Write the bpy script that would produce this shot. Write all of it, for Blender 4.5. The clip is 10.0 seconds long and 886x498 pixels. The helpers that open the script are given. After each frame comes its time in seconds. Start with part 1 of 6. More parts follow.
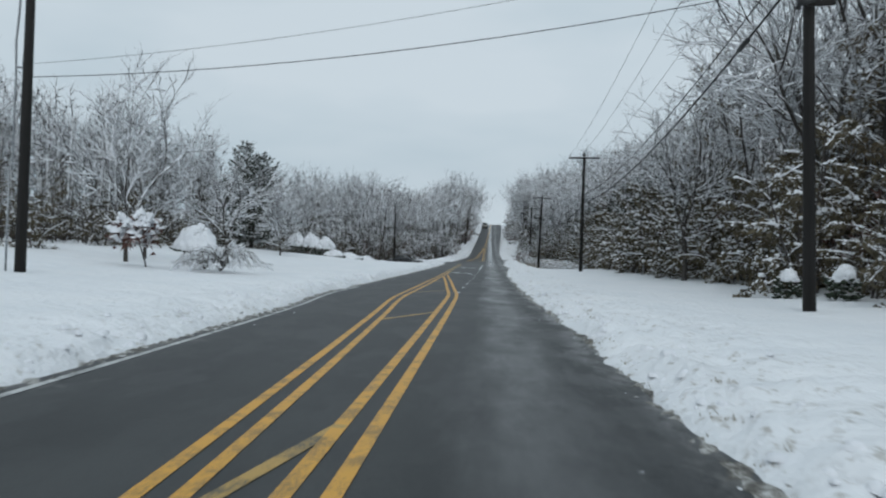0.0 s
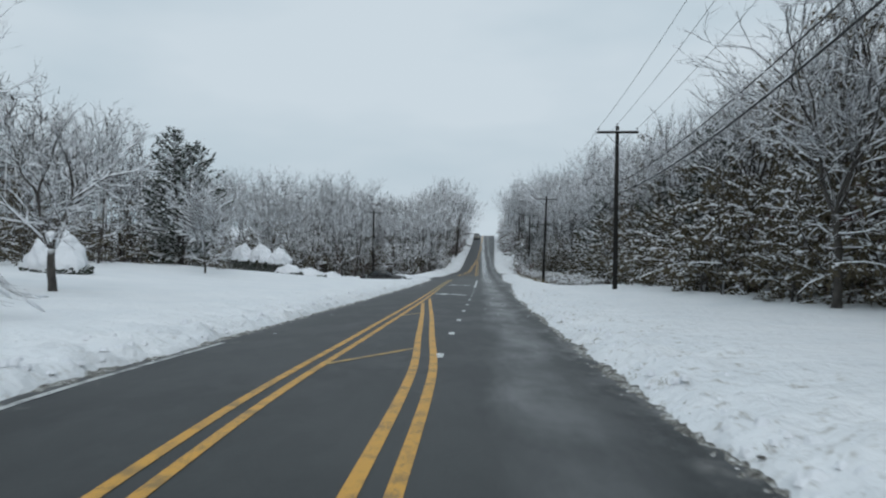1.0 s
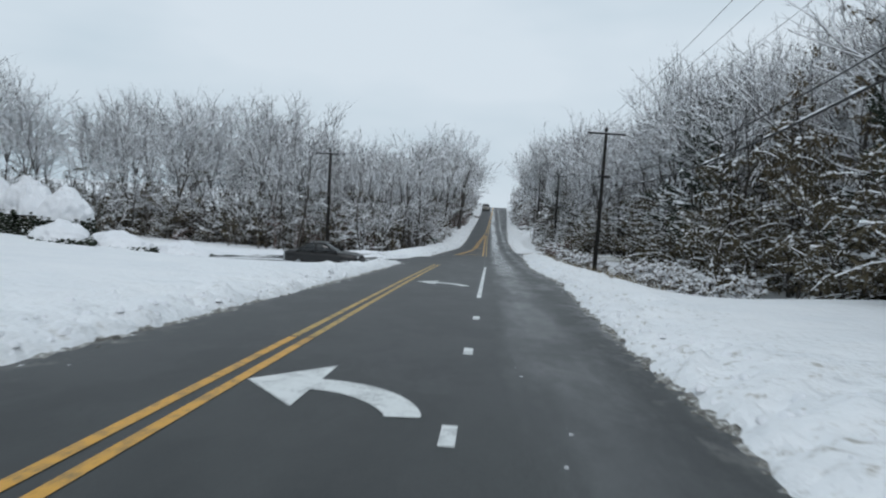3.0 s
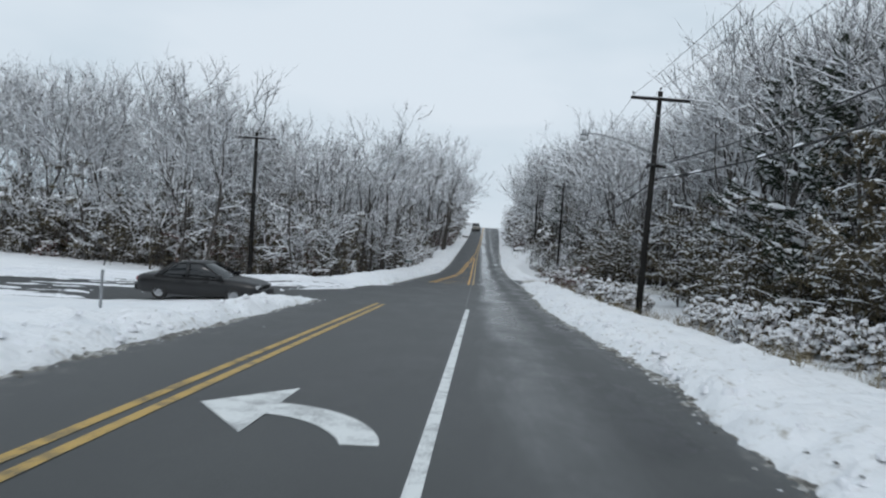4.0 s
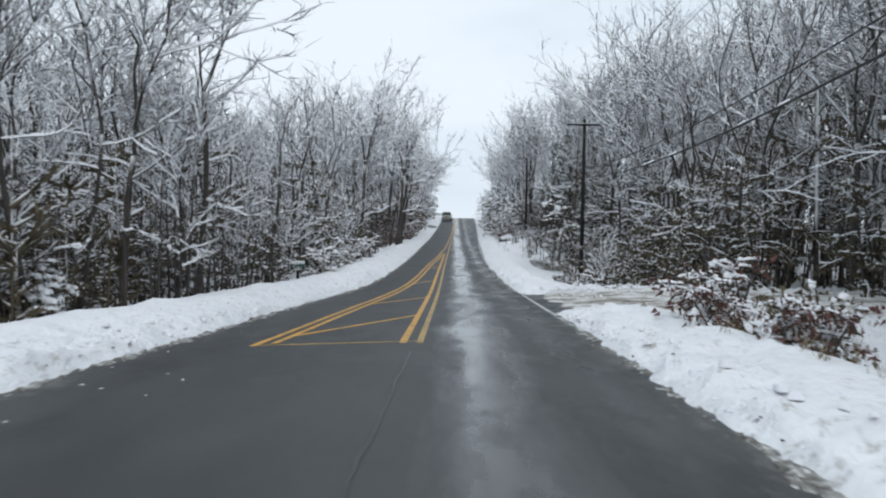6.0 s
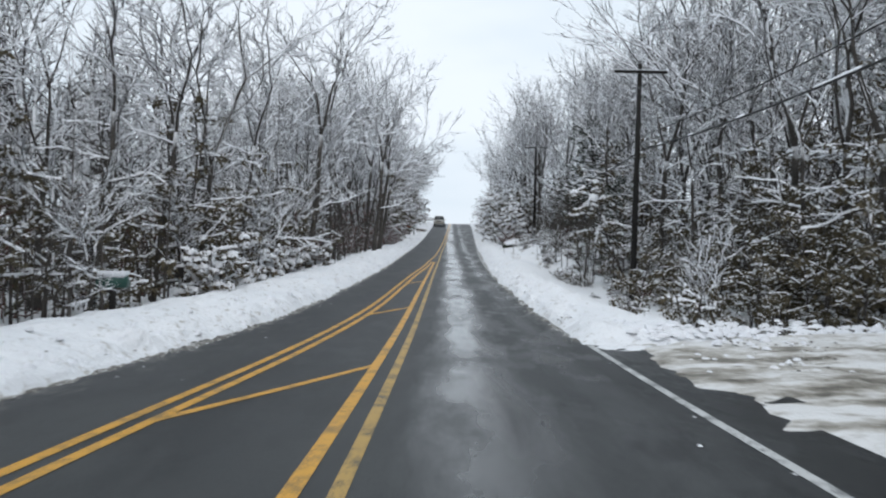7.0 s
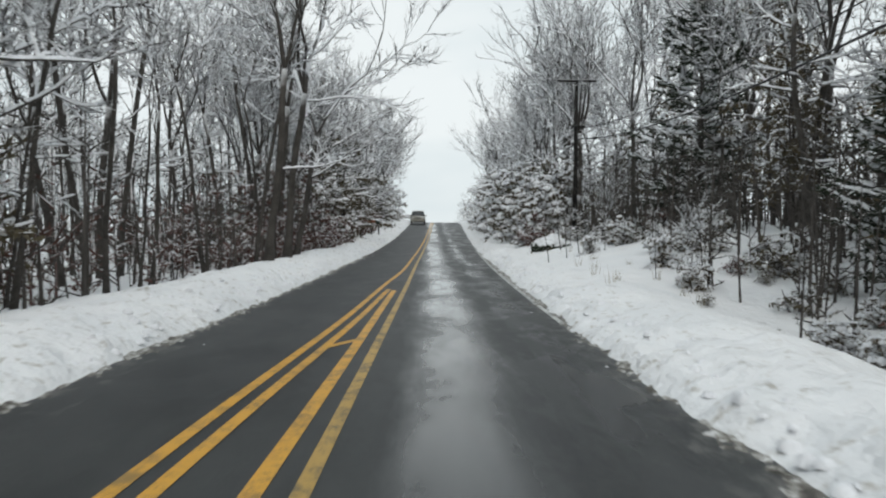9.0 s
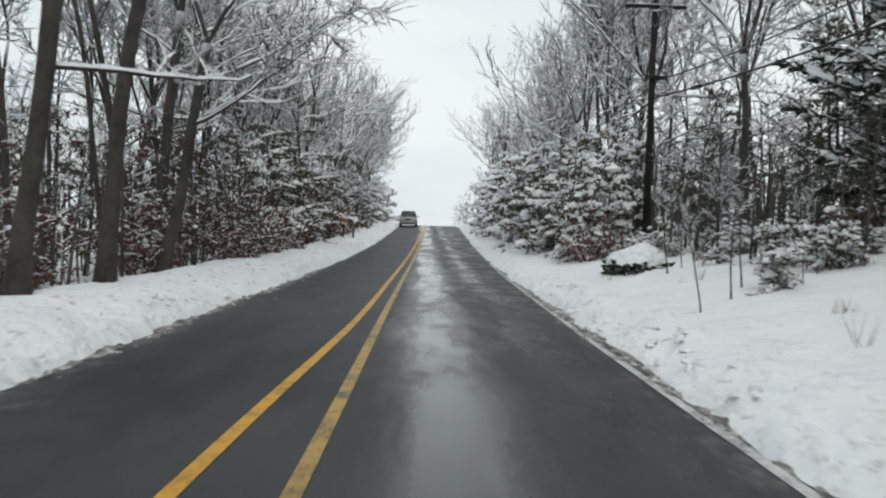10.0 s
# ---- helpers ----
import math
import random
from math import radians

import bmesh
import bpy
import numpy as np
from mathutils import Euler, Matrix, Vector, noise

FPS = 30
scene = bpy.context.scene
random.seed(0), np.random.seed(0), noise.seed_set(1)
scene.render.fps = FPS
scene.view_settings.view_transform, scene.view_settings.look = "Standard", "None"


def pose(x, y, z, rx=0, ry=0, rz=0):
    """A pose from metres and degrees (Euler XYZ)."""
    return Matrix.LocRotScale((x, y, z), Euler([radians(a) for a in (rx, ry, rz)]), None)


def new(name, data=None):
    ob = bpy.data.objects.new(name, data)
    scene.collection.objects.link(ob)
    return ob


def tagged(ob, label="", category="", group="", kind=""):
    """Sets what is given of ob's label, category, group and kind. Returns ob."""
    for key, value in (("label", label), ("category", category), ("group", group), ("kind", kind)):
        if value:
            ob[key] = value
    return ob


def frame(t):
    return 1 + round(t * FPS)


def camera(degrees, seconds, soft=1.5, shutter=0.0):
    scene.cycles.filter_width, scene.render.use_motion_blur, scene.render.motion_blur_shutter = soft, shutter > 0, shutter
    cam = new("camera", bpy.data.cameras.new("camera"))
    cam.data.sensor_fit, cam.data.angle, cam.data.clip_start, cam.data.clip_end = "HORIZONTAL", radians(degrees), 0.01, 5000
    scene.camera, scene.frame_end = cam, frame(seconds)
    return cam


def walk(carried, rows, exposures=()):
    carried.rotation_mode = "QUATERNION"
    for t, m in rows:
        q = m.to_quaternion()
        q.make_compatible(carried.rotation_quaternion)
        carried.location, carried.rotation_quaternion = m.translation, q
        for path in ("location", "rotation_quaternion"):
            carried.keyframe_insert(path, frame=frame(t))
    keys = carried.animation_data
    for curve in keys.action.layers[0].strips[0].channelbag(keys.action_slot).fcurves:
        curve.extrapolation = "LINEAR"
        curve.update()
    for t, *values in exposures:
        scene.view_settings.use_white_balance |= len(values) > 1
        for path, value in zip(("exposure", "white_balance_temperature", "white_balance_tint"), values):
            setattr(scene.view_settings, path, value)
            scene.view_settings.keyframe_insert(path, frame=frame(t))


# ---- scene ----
cam = camera(62.4, 10.0, soft=2.1, shutter=0.12)
# seconds, x, y, z, yaw, pitch, roll
ROWS = [
    (0.0, -0.27, -0.00, 1.450, 3.67, -4.32, -1.87),
    (0.5, -0.53, 7.68, 0.837, 3.98, -4.83, -1.77),
    (1.0, -0.70, 15.72, 0.184, 2.91, -3.24, -0.99),
    (1.5, -0.79, 23.40, -0.475, 3.30, -3.91, -2.46),
    (2.0, -0.84, 31.93, -1.190, 3.42, -4.15, -2.05),
    (2.5, -0.88, 39.64, -1.777, 4.06, -5.12, -3.70),
    (2.7, -0.88, 42.93, -2.051, 4.05, -5.40, -3.33),
    (3.8, -0.70, 62.16, -3.561, 2.85, -3.71, -3.34),
    (4.0, -0.66, 65.62, -3.846, 3.00, -3.40, -3.94),
    (4.5, -0.53, 73.60, -4.464, 0.86, -4.33, -2.84),
    (5.0, -0.43, 82.06, -5.112, 2.33, -2.65, -1.97),
    (5.5, -0.35, 90.12, -5.674, 1.11, -3.61, -0.79),
    (7.0, -0.19, 113.54, -7.363, 0.37, -2.61, -1.23),
    (7.5, -0.15, 120.60, -7.834, 1.33, -1.93, -2.09),
    (8.0, -0.13, 128.16, -8.243, -0.40, -0.02, -3.49),
    (8.5, -0.12, 135.17, -8.487, -0.58, -2.60, -0.83),
    (9.0, -0.11, 143.30, -8.665, -1.03, -2.20, -0.46),
    (9.5, -0.09, 150.74, -8.816, -2.30, -1.75, -0.37),
    (10.0, -0.08, 158.60, -8.972, -1.59, -1.75, -1.87),
]
EXPOSURES = [(0.0, 0.13, 6150, 10), (2.5, 0.27, 6150, 11), (4.0, 0.38, 6220, 13), (5.5, 0.56, 6270, 14), (7.0, 0.70, 6330, 15), (7.5, 0.67, 6370, 15), (8.5, 0.59, 6720, 12), (10.0, 0.62, 6780, 12)]
walk(cam, [(t, pose(x, y, z, 90 + pitch, roll, yaw)) for t, x, y, z, yaw, pitch, roll in ROWS], EXPOSURES)

# ---- light: an even overcast winter sky ----
world = bpy.data.worlds.new("overcast_sky")
scene.world = world
world.use_nodes = True
wn, wl = world.node_tree.nodes, world.node_tree.links
wn.clear()
w_out, w_bg = wn.new("ShaderNodeOutputWorld"), wn.new("ShaderNodeBackground")
w_sky = wn.new("ShaderNodeTexSky")
w_sky.sky_type, w_sky.sun_disc = "NISHITA", False
w_sky.sun_elevation, w_sky.sun_rotation = radians(48), radians(192)
w_sky.air_density, w_sky.dust_density = 1.0, 4.0
w_hsv = wn.new("ShaderNodeHueSaturation")
w_hsv.inputs["Saturation"].default_value, w_hsv.inputs["Value"].default_value = 0.25, 0.006
w_tc, w_map, w_noise = wn.new("ShaderNodeTexCoord"), wn.new("ShaderNodeMapping"), wn.new("ShaderNodeTexNoise")
w_map.inputs["Scale"].default_value = (1.0, 1.0, 3.2)
w_noise.inputs["Scale"].default_value, w_noise.inputs["Detail"].default_value = 1.7, 4.0
w_ramp = wn.new("ShaderNodeValToRGB")
w_ramp.color_ramp.elements[0].position, w_ramp.color_ramp.elements[0].color = 0.38, (0.47, 0.56, 0.60, 1)
w_ramp.color_ramp.elements[1].position, w_ramp.color_ramp.elements[1].color = 0.64, (0.60, 0.665, 0.69, 1)
w_add = wn.new("ShaderNodeMixRGB")
w_add.blend_type, w_add.inputs["Fac"].default_value = "ADD", 1.0
wl.new(w_tc.outputs["Generated"], w_map.inputs["Vector"])
wl.new(w_map.outputs["Vector"], w_noise.inputs["Vector"])
wl.new(w_noise.outputs["Fac"], w_ramp.inputs["Fac"])
wl.new(w_sky.outputs["Color"], w_hsv.inputs["Color"])
wl.new(w_ramp.outputs["Color"], w_add.inputs["Color1"])
wl.new(w_hsv.outputs["Color"], w_add.inputs["Color2"])
wl.new(w_add.outputs["Color"], w_bg.inputs["Color"])
w_bg.inputs["Strength"].default_value = 0.88
wl.new(w_bg.outputs["Background"], w_out.inputs["Surface"])

sun = new("sun", bpy.data.lights.new("sun", "SUN"))
sun.data.energy, sun.data.angle, sun.data.color = 0.5, radians(30), (1.0, 0.97, 0.93)
sun.matrix_world = pose(0, 0, 60, 42, 0, 12)


# ---- materials ----
def material(name, rough=0.8, metal=0.0, spec=0.5):
    m = bpy.data.materials.new(name)
    m.use_nodes = True
    b = m.node_tree.nodes["Principled BSDF"]
    b.inputs["Roughness"].default_value, b.inputs["Metallic"].default_value = rough, metal
    b.inputs["Specular IOR Level"].default_value = spec
    return m, m.node_tree.nodes, m.node_tree.links, b


def noise_node(nodes, links, scale, detail=4.0, rough=0.55, space="Object", stretch=(1, 1, 1)):
    tc, mp, n = nodes.new("ShaderNodeTexCoord"), nodes.new("ShaderNodeMapping"), nodes.new("ShaderNodeTexNoise")
    mp.inputs["Scale"].default_value = stretch
    n.inputs["Scale"].default_value, n.inputs["Detail"].default_value, n.inputs["Roughness"].default_value = scale, detail, rough
    links.new(tc.outputs[space], mp.inputs["Vector"])
    links.new(mp.outputs["Vector"], n.inputs["Vector"])
    return n


def ramp(nodes, links, source, stops):
    r = nodes.new("ShaderNodeValToRGB")
    els = r.color_ramp.elements
    while len(els) < len(stops):
        els.new(0.5)
    for e, (pos, col) in zip(els, stops):
        e.position, e.color = pos, (*col, 1)
    links.new(source, r.inputs["Fac"])
    return r


def maths(nodes, links, op, a, b):
    n = nodes.new("ShaderNodeMath")
    n.operation = op
    for i, v in enumerate((a, b)):
        if isinstance(v, (int, float)):
            n.inputs[i].default_value = v
        else:
            links.new(v, n.inputs[i])
    return n.outputs[0]


def mix_color(nodes, links, fac, a, b):
    n = nodes.new("ShaderNodeMixRGB")
    for sock, v in zip((n.inputs["Fac"], n.inputs["Color1"], n.inputs["Color2"]), (fac, a, b)):
        if isinstance(v, tuple):
            sock.default_value = (*v, 1)
        elif isinstance(v, (int, float)):
            sock.default_value = v
        else:
            links.new(v, sock)
    return n.outputs["Color"]


def bump(nodes, links, bsdf, height, strength, distance):
    b = nodes.new("ShaderNodeBump")
    b.inputs["Strength"].default_value, b.inputs["Distance"].default_value = strength, distance
    links.new(height, b.inputs["Height"])
    links.new(b.outputs["Normal"], bsdf.inputs["Normal"])


def grainy(name, dark, light, scale, rough=0.85, bump_d=0.01, metal=0.0, spec=0.4, stretch=(1, 1, 1)):
    m, n, l, b = material(name, rough, metal, spec)
    big, fine = noise_node(n, l, scale, 3, stretch=stretch), noise_node(n, l, scale * 9, 4, stretch=stretch)
    f = maths(n, l, "ADD", maths(n, l, "MULTIPLY", big.outputs["Fac"], 0.6), maths(n, l, "MULTIPLY", fine.outputs["Fac"], 0.4))
    l.new(ramp(n, l, f, [(0.32, dark), (0.68, light)]).outputs["Color"], b.inputs["Base Color"])
    if bump_d:
        bump(n, l, b, fine.outputs["Fac"], 0.6, bump_d)
    return m


def snowy(name, dark, light, scale, low, high, patch_scale, bump_d=0.01, patch=0.5):
    """A surface with snow lying on all that faces up."""
    m = grainy(name, dark, light, scale, 0.9, 0.0)
    n, l = m.node_tree.nodes, m.node_tree.links
    b = n["Principled BSDF"]
    base = b.inputs["Base Color"].links[0].from_socket
    geo, sep = n.new("ShaderNodeNewGeometry"), n.new("ShaderNodeSeparateXYZ")
    l.new(geo.outputs["Normal"], sep.inputs["Vector"])
    patches = noise_node(n, l, patch_scale, 2)
    lift = maths(n, l, "ADD", sep.outputs["Z"], maths(n, l, "MULTIPLY", maths(n, l, "SUBTRACT", patches.outputs["Fac"], 0.5), patch * 2))
    fac = n.new("ShaderNodeMapRange")
    fac.inputs["From Min"].default_value, fac.inputs["From Max"].default_value = low, high
    l.new(lift, fac.inputs["Value"])
    l.new(mix_color(n, l, fac.outputs["Result"], base, (0.84, 0.855, 0.87)), b.inputs["Base Color"])
    return m


def snow_material(name, light, shade, dirt=None, dirt_at=0.62, verge=0.0):
    m, n, l, b = material(name, 0.75, 0, 0.25)
    big, fine = noise_node(n, l, 0.5, 4), noise_node(n, l, 7.0, 5)
    mid = noise_node(n, l, 2.2, 4)
    col = ramp(n, l, big.outputs["Fac"], [(0.3, shade), (0.65, light)]).outputs["Color"]
    if dirt:
        spots = noise_node(n, l, 5.0, 6, 0.7)
        f = ramp(n, l, spots.outputs["Fac"], [(dirt_at, (0, 0, 0)), (dirt_at + 0.12, (1, 1, 1))]).outputs["Color"]
        if verge:
            # grit thrown up by the plough lies only near the road
            tc, sep = n.new("ShaderNodeTexCoord"), n.new("ShaderNodeSeparateXYZ")
            l.new(tc.outputs["Object"], sep.inputs["Vector"])
            near = n.new("ShaderNodeMapRange")
            near.inputs["From Min"].default_value, near.inputs["From Max"].default_value = verge + 2.2, verge
            l.new(maths(n, l, "ABSOLUTE", maths(n, l, "ADD", sep.outputs["X"], 1.2), 0), near.inputs["Value"])
            f = maths(n, l, "MULTIPLY", f, near.outputs["Result"])
        col = mix_color(n, l, f, col, dirt)
    l.new(col, b.inputs["Base Color"])
    h = maths(n, l, "ADD", maths(n, l, "MULTIPLY", mid.outputs["Fac"], 1.0), maths(n, l, "MULTIPLY", fine.outputs["Fac"], 0.35))
    bump(n, l, b, h, 0.8, 0.17)
    return m


def slush_material():
    """Ploughed slush: white crumbs, grey melt and brown grit mixed small."""
    m, n, l, b = material("dirty_slush", 0.55, 0, 0.4)
    crumbs, grit, fine = noise_node(n, l, 5.5, 6, 0.7), noise_node(n, l, 21.0, 5, 0.65), noise_node(n, l, 60.0, 3)
    f = maths(n, l, "ADD", maths(n, l, "MULTIPLY", crumbs.outputs["Fac"], 0.6), maths(n, l, "MULTIPLY", grit.outputs["Fac"], 0.4))
    l.new(ramp(n, l, f, [(0.40, (0.030, 0.028, 0.024)), (0.47, (0.12, 0.11, 0.092)), (0.53, (0.36, 0.35, 0.32)), (0.60, (0.76, 0.77, 0.77))]).outputs["Color"], b.inputs["Base Color"])
    bump(n, l, b, maths(n, l, "ADD", f, maths(n, l, "MULTIPLY", fine.outputs["Fac"], 0.2)), 0.9, 0.08)
    return m


def track_material():
    """Slush churned brown by wheels, in streaks along the way they run."""
    m, n, l, b = material("wheel_churned_slush", 0.6, 0, 0.35)
    streak, spots, fine = noise_node(n, l, 0.8, 6, 0.65, stretch=(0.35, 1.6, 1)), noise_node(n, l, 1.6, 6, 0.7), noise_node(n, l, 9.0, 5)
    f = maths(n, l, "ADD", maths(n, l, "MULTIPLY", streak.outputs["Fac"], 0.6), maths(n, l, "MULTIPLY", spots.outputs["Fac"], 0.4))
    l.new(ramp(n, l, f, [(0.38, (0.10, 0.092, 0.075)), (0.44, (0.30, 0.28, 0.24)), (0.48, (0.52, 0.50, 0.46)), (0.54, (0.78, 0.78, 0.77))]).outputs["Color"], b.inputs["Base Color"])
    bump(n, l, b, maths(n, l, "ADD", spots.outputs["Fac"], maths(n, l, "MULTIPLY", fine.outputs["Fac"], 0.4)), 0.8, 0.12)
    return m


def asphalt_material():
    m, n, l, b = material("wet_asphalt", 0.5, 0, 0.42)
    tc, sep = n.new("ShaderNodeTexCoord"), n.new("ShaderNodeSeparateXYZ")
    l.new(tc.outputs["Object"], sep.inputs["Vector"])
    patches = noise_node(n, l, 0.55, 7, 0.68, stretch=(1, 0.30, 1))
    grain = noise_node(n, l, 60.0, 3)
    streak = noise_node(n, l, 1.6, 5, 0.65, stretch=(1, 0.12, 1))
    base = ramp(n, l, patches.outputs["Fac"], [(0.40, (0.011, 0.013, 0.014)), (0.60, (0.047, 0.0505, 0.051))]).outputs["Color"]
    grit = ramp(n, l, grain.outputs["Fac"], [(0.35, (0.6, 0.6, 0.6)), (0.65, (1.3, 1.3, 1.3))])
    mul = n.new("ShaderNodeMixRGB")
    mul.blend_type, mul.inputs["Fac"].default_value = "MULTIPLY", 0.8
    l.new(base, mul.inputs["Color1"])
    l.new(grit.outputs["Color"], mul.inputs["Color2"])
    # the asphalt is a paler grey round the junction, with an uneven border
    pale_noise = noise_node(n, l, 0.22, 5, 0.6, stretch=(1, 0.6, 1))
    off = maths(n, l, "ABSOLUTE", maths(n, l, "SUBTRACT", maths(n, l, "ADD", sep.outputs["Y"], maths(n, l, "MULTIPLY", pale_noise.outputs["Fac"], 16.0)), 91.0), 0)
    paler = n.new("ShaderNodeMapRange")
    paler.inputs["From Min"].default_value, paler.inputs["From Max"].default_value, paler.inputs["To Max"].default_value = 34.0, 8.0, 0.36
    l.new(off, paler.inputs["Value"])
    l.new(mix_color(n, l, paler.outputs["Result"], mul.outputs["Color"], (0.115, 0.118, 0.116)), b.inputs["Base Color"])
    # water lies along the worn wheel tracks of the lane
    wob = maths(n, l, "MULTIPLY", maths(n, l, "SUBTRACT", streak.outputs["Fac"], 0.5), 1.1)
    x = maths(n, l, "ADD", sep.outputs["X"], wob)
    wet = None
    pools = noise_node(n, l, 0.9, 6, 0.66, stretch=(1, 0.40, 1))
    for centre, width, full in ((0.16, 0.72, 1.0), (1.55, 0.40, 0.35)):
        d = maths(n, l, "ABSOLUTE", maths(n, l, "SUBTRACT", x, centre), 0)
        f = n.new("ShaderNodeMapRange")
        f.inputs["From Min"].default_value, f.inputs["From Max"].default_value, f.inputs["To Max"].default_value = width, width * 0.3, full
        l.new(d, f.inputs["Value"])
        wet = f.outputs["Result"] if wet is None else maths(n, l, "MAXIMUM", wet, f.outputs["Result"])
    soak = n.new("ShaderNodeMapRange")
    soak.inputs["From Min"].default_value, soak.inputs["From Max"].default_value, soak.inputs["To Min"].default_value = 0.34, 0.58, 0.36
    l.new(pools.outputs["Fac"], soak.inputs["Value"])
    wet = maths(n, l, "MULTIPLY", wet, soak.outputs["Result"])
    along = n.new("ShaderNodeMapRange")
    along.inputs["From Min"].default_value, along.inputs["From Max"].default_value, along.inputs["To Min"].default_value = 70.0, 112.0, 0.5
    l.new(sep.outputs["Y"], along.inputs["Value"])
    wet = maths(n, l, "MULTIPLY", wet, along.outputs["Result"])
    rough = n.new("ShaderNodeMapRange")
    rough.inputs["To Min"].default_value, rough.inputs["To Max"].default_value = 0.58, 0.11
    l.new(wet, rough.inputs["Value"])
    melt = noise_node(n, l, 1.15, 7, 0.66, stretch=(1, 0.42, 1))
    melt_f = n.new("ShaderNodeMapRange")
    melt_f.inputs["From Min"].default_value, melt_f.inputs["From Max"].default_value = 0.47, 0.56
    l.new(melt.outputs["Fac"], melt_f.inputs["Value"])
    side = n.new("ShaderNodeMapRange")
    side.inputs["From Min"].default_value, side.inputs["From Max"].default_value = 0.5, 1.3
    l.new(x, side.inputs["Value"])
    melt_v = maths(n, l, "MULTIPLY", melt_f.outputs["Result"], maths(n, l, "ADD", maths(n, l, "MULTIPLY", side.outputs["Result"], 0.72), 0.2))
    dry_col = b.inputs["Base Color"].links[0].from_socket
    dark_col = mix_color(n, l, melt_v, dry_col, (0.010, 0.0115, 0.012))
    # a film of grey slush and grit thins out from the snow banks
    edge, film = n.new("ShaderNodeAttribute"), noise_node(n, l, 3.4, 7, 0.7, stretch=(1, 0.55, 1))
    edge.attribute_name = "edge_distance"
    thin = n.new("ShaderNodeMapRange")
    thin.inputs["From Min"].default_value, thin.inputs["From Max"].default_value = 0.05, 0.85
    thin.inputs["To Min"].default_value, thin.inputs["To Max"].default_value = 0.46, 0.68
    l.new(edge.outputs["Fac"], thin.inputs["Value"])
    film_f = n.new("ShaderNodeMapRange")
    film_f.inputs["From Max"].default_value, film_f.inputs["To Max"].default_value = 0.22, 0.75
    l.new(maths(n, l, "SUBTRACT", film.outputs["Fac"], thin.outputs["Result"]), film_f.inputs["Value"])
    l.new(mix_color(n, l, film_f.outputs["Result"], dark_col, (0.20, 0.196, 0.185)), b.inputs["Base Color"])
    uneven = maths(n, l, "ADD", rough.outputs["Result"], maths(n, l, "MULTIPLY", maths(n, l, "SUBTRACT", patches.outputs["Fac"], 0.5), 0.35))
    l.new(maths(n, l, "MAXIMUM", maths(n, l, "SUBTRACT", uneven, maths(n, l, "MULTIPLY", melt_v, 0.22)), 0.08), b.inputs["Roughness"])
    dry = n.new("ShaderNodeMapRange")
    dry.inputs["To Min"].default_value, dry.inputs["To Max"].default_value = 0.5, 0.12
    l.new(wet, dry.inputs["Value"])
    bp = n.new("ShaderNodeBump")
    bp.inputs["Distance"].default_value = 0.006
    l.new(dry.outputs["Result"], bp.inputs["Strength"])
    l.new(grain.outputs["Fac"], bp.inputs["Height"])
    l.new(bp.outputs["Normal"], b.inputs["Normal"])
    return m


def paint_material(name, colour, worn):
    m, n, l, b = material(name, 0.5, 0, 0.4)
    wear, fine = noise_node(n, l, 3.0, 5, 0.7), noise_node(n, l, 40.0, 3)
    f = maths(n, l, "ADD", maths(n, l, "MULTIPLY", wear.outputs["Fac"], 0.65), maths(n, l, "MULTIPLY", fine.outputs["Fac"], 0.35))
    l.new(ramp(n, l, f, [(0.40, worn), (0.52, colour)]).outputs["Color"], b.inputs["Base Color"])
    return m


SNOW = snow_material("snow_field", (0.86, 0.87, 0.88), (0.80, 0.82, 0.84), (0.46, 0.44, 0.40), 0.56, 3.8)
SNOW_LOAD = snow_material("snow_load", (0.86, 0.87, 0.89), (0.78, 0.80, 0.83))
SLUSH = slush_material()
DRIVE_SLUSH = track_material()
ASPHALT = asphalt_material()
TAR = grainy("wet_tar_seam", (0.006, 0.006, 0.006), (0.018, 0.018, 0.018), 6.0, 0.4, 0.002)
YELLOW = paint_material("yellow_road_paint", (0.66, 0.34, 0.035), (0.28, 0.17, 0.045))
YELLOW_WORN = paint_material("worn_yellow_road_paint", (0.46, 0.29, 0.07), (0.10, 0.085, 0.05))
YELLOW_DULL = paint_material("dull_yellow_road_paint", (0.50, 0.32, 0.07), (0.16, 0.12, 0.05))
WHITE_WORN = paint_material("worn_white_road_paint", (0.56, 0.57, 0.56), (0.13, 0.135, 0.135))
WHITE = paint_material("white_road_paint", (0.75, 0.77, 0.76), (0.40, 0.41, 0.41))
BARK = snowy("snow_dusted_bark", (0.030, 0.027, 0.024), (0.098, 0.088, 0.078), 3.0, 0.38, 0.8, 1.5, patch=0.35)
TWIG = snowy("snow_laden_twigs", (0.030, 0.026, 0.025), (0.085, 0.075, 0.070), 1.2, 0.27, 0.60, 0.8, patch=0.7)
STEM = grainy("dark_wet_bark", (0.032, 0.028, 0.025), (0.100, 0.089, 0.079), 3.0, 0.85, 0.0, stretch=(1, 1, 0.2))
FAR_TWIG = snowy("snow_laden_far_woods", (0.024, 0.020, 0.019), (0.07, 0.058, 0.054), 1.2, 0.40, 0.78, 0.8, patch=0.5)
NEEDLE = snowy("snow_dusted_needles", (0.012, 0.020, 0.012), (0.045, 0.058, 0.035), 3.0, 0.65, 1.0, 2.0, patch=0.4)
LEAF = snowy("snow_dusted_evergreen_leaves", (0.046, 0.040, 0.024), (0.150, 0.124, 0.078), 1.5, 0.70, 1.0, 1.6, patch=0.45)
RUST = snowy("withered_russet_leaves", (0.070, 0.036, 0.030), (0.165, 0.080, 0.064), 2.0, 0.45, 0.9, 1.6, patch=0.45)
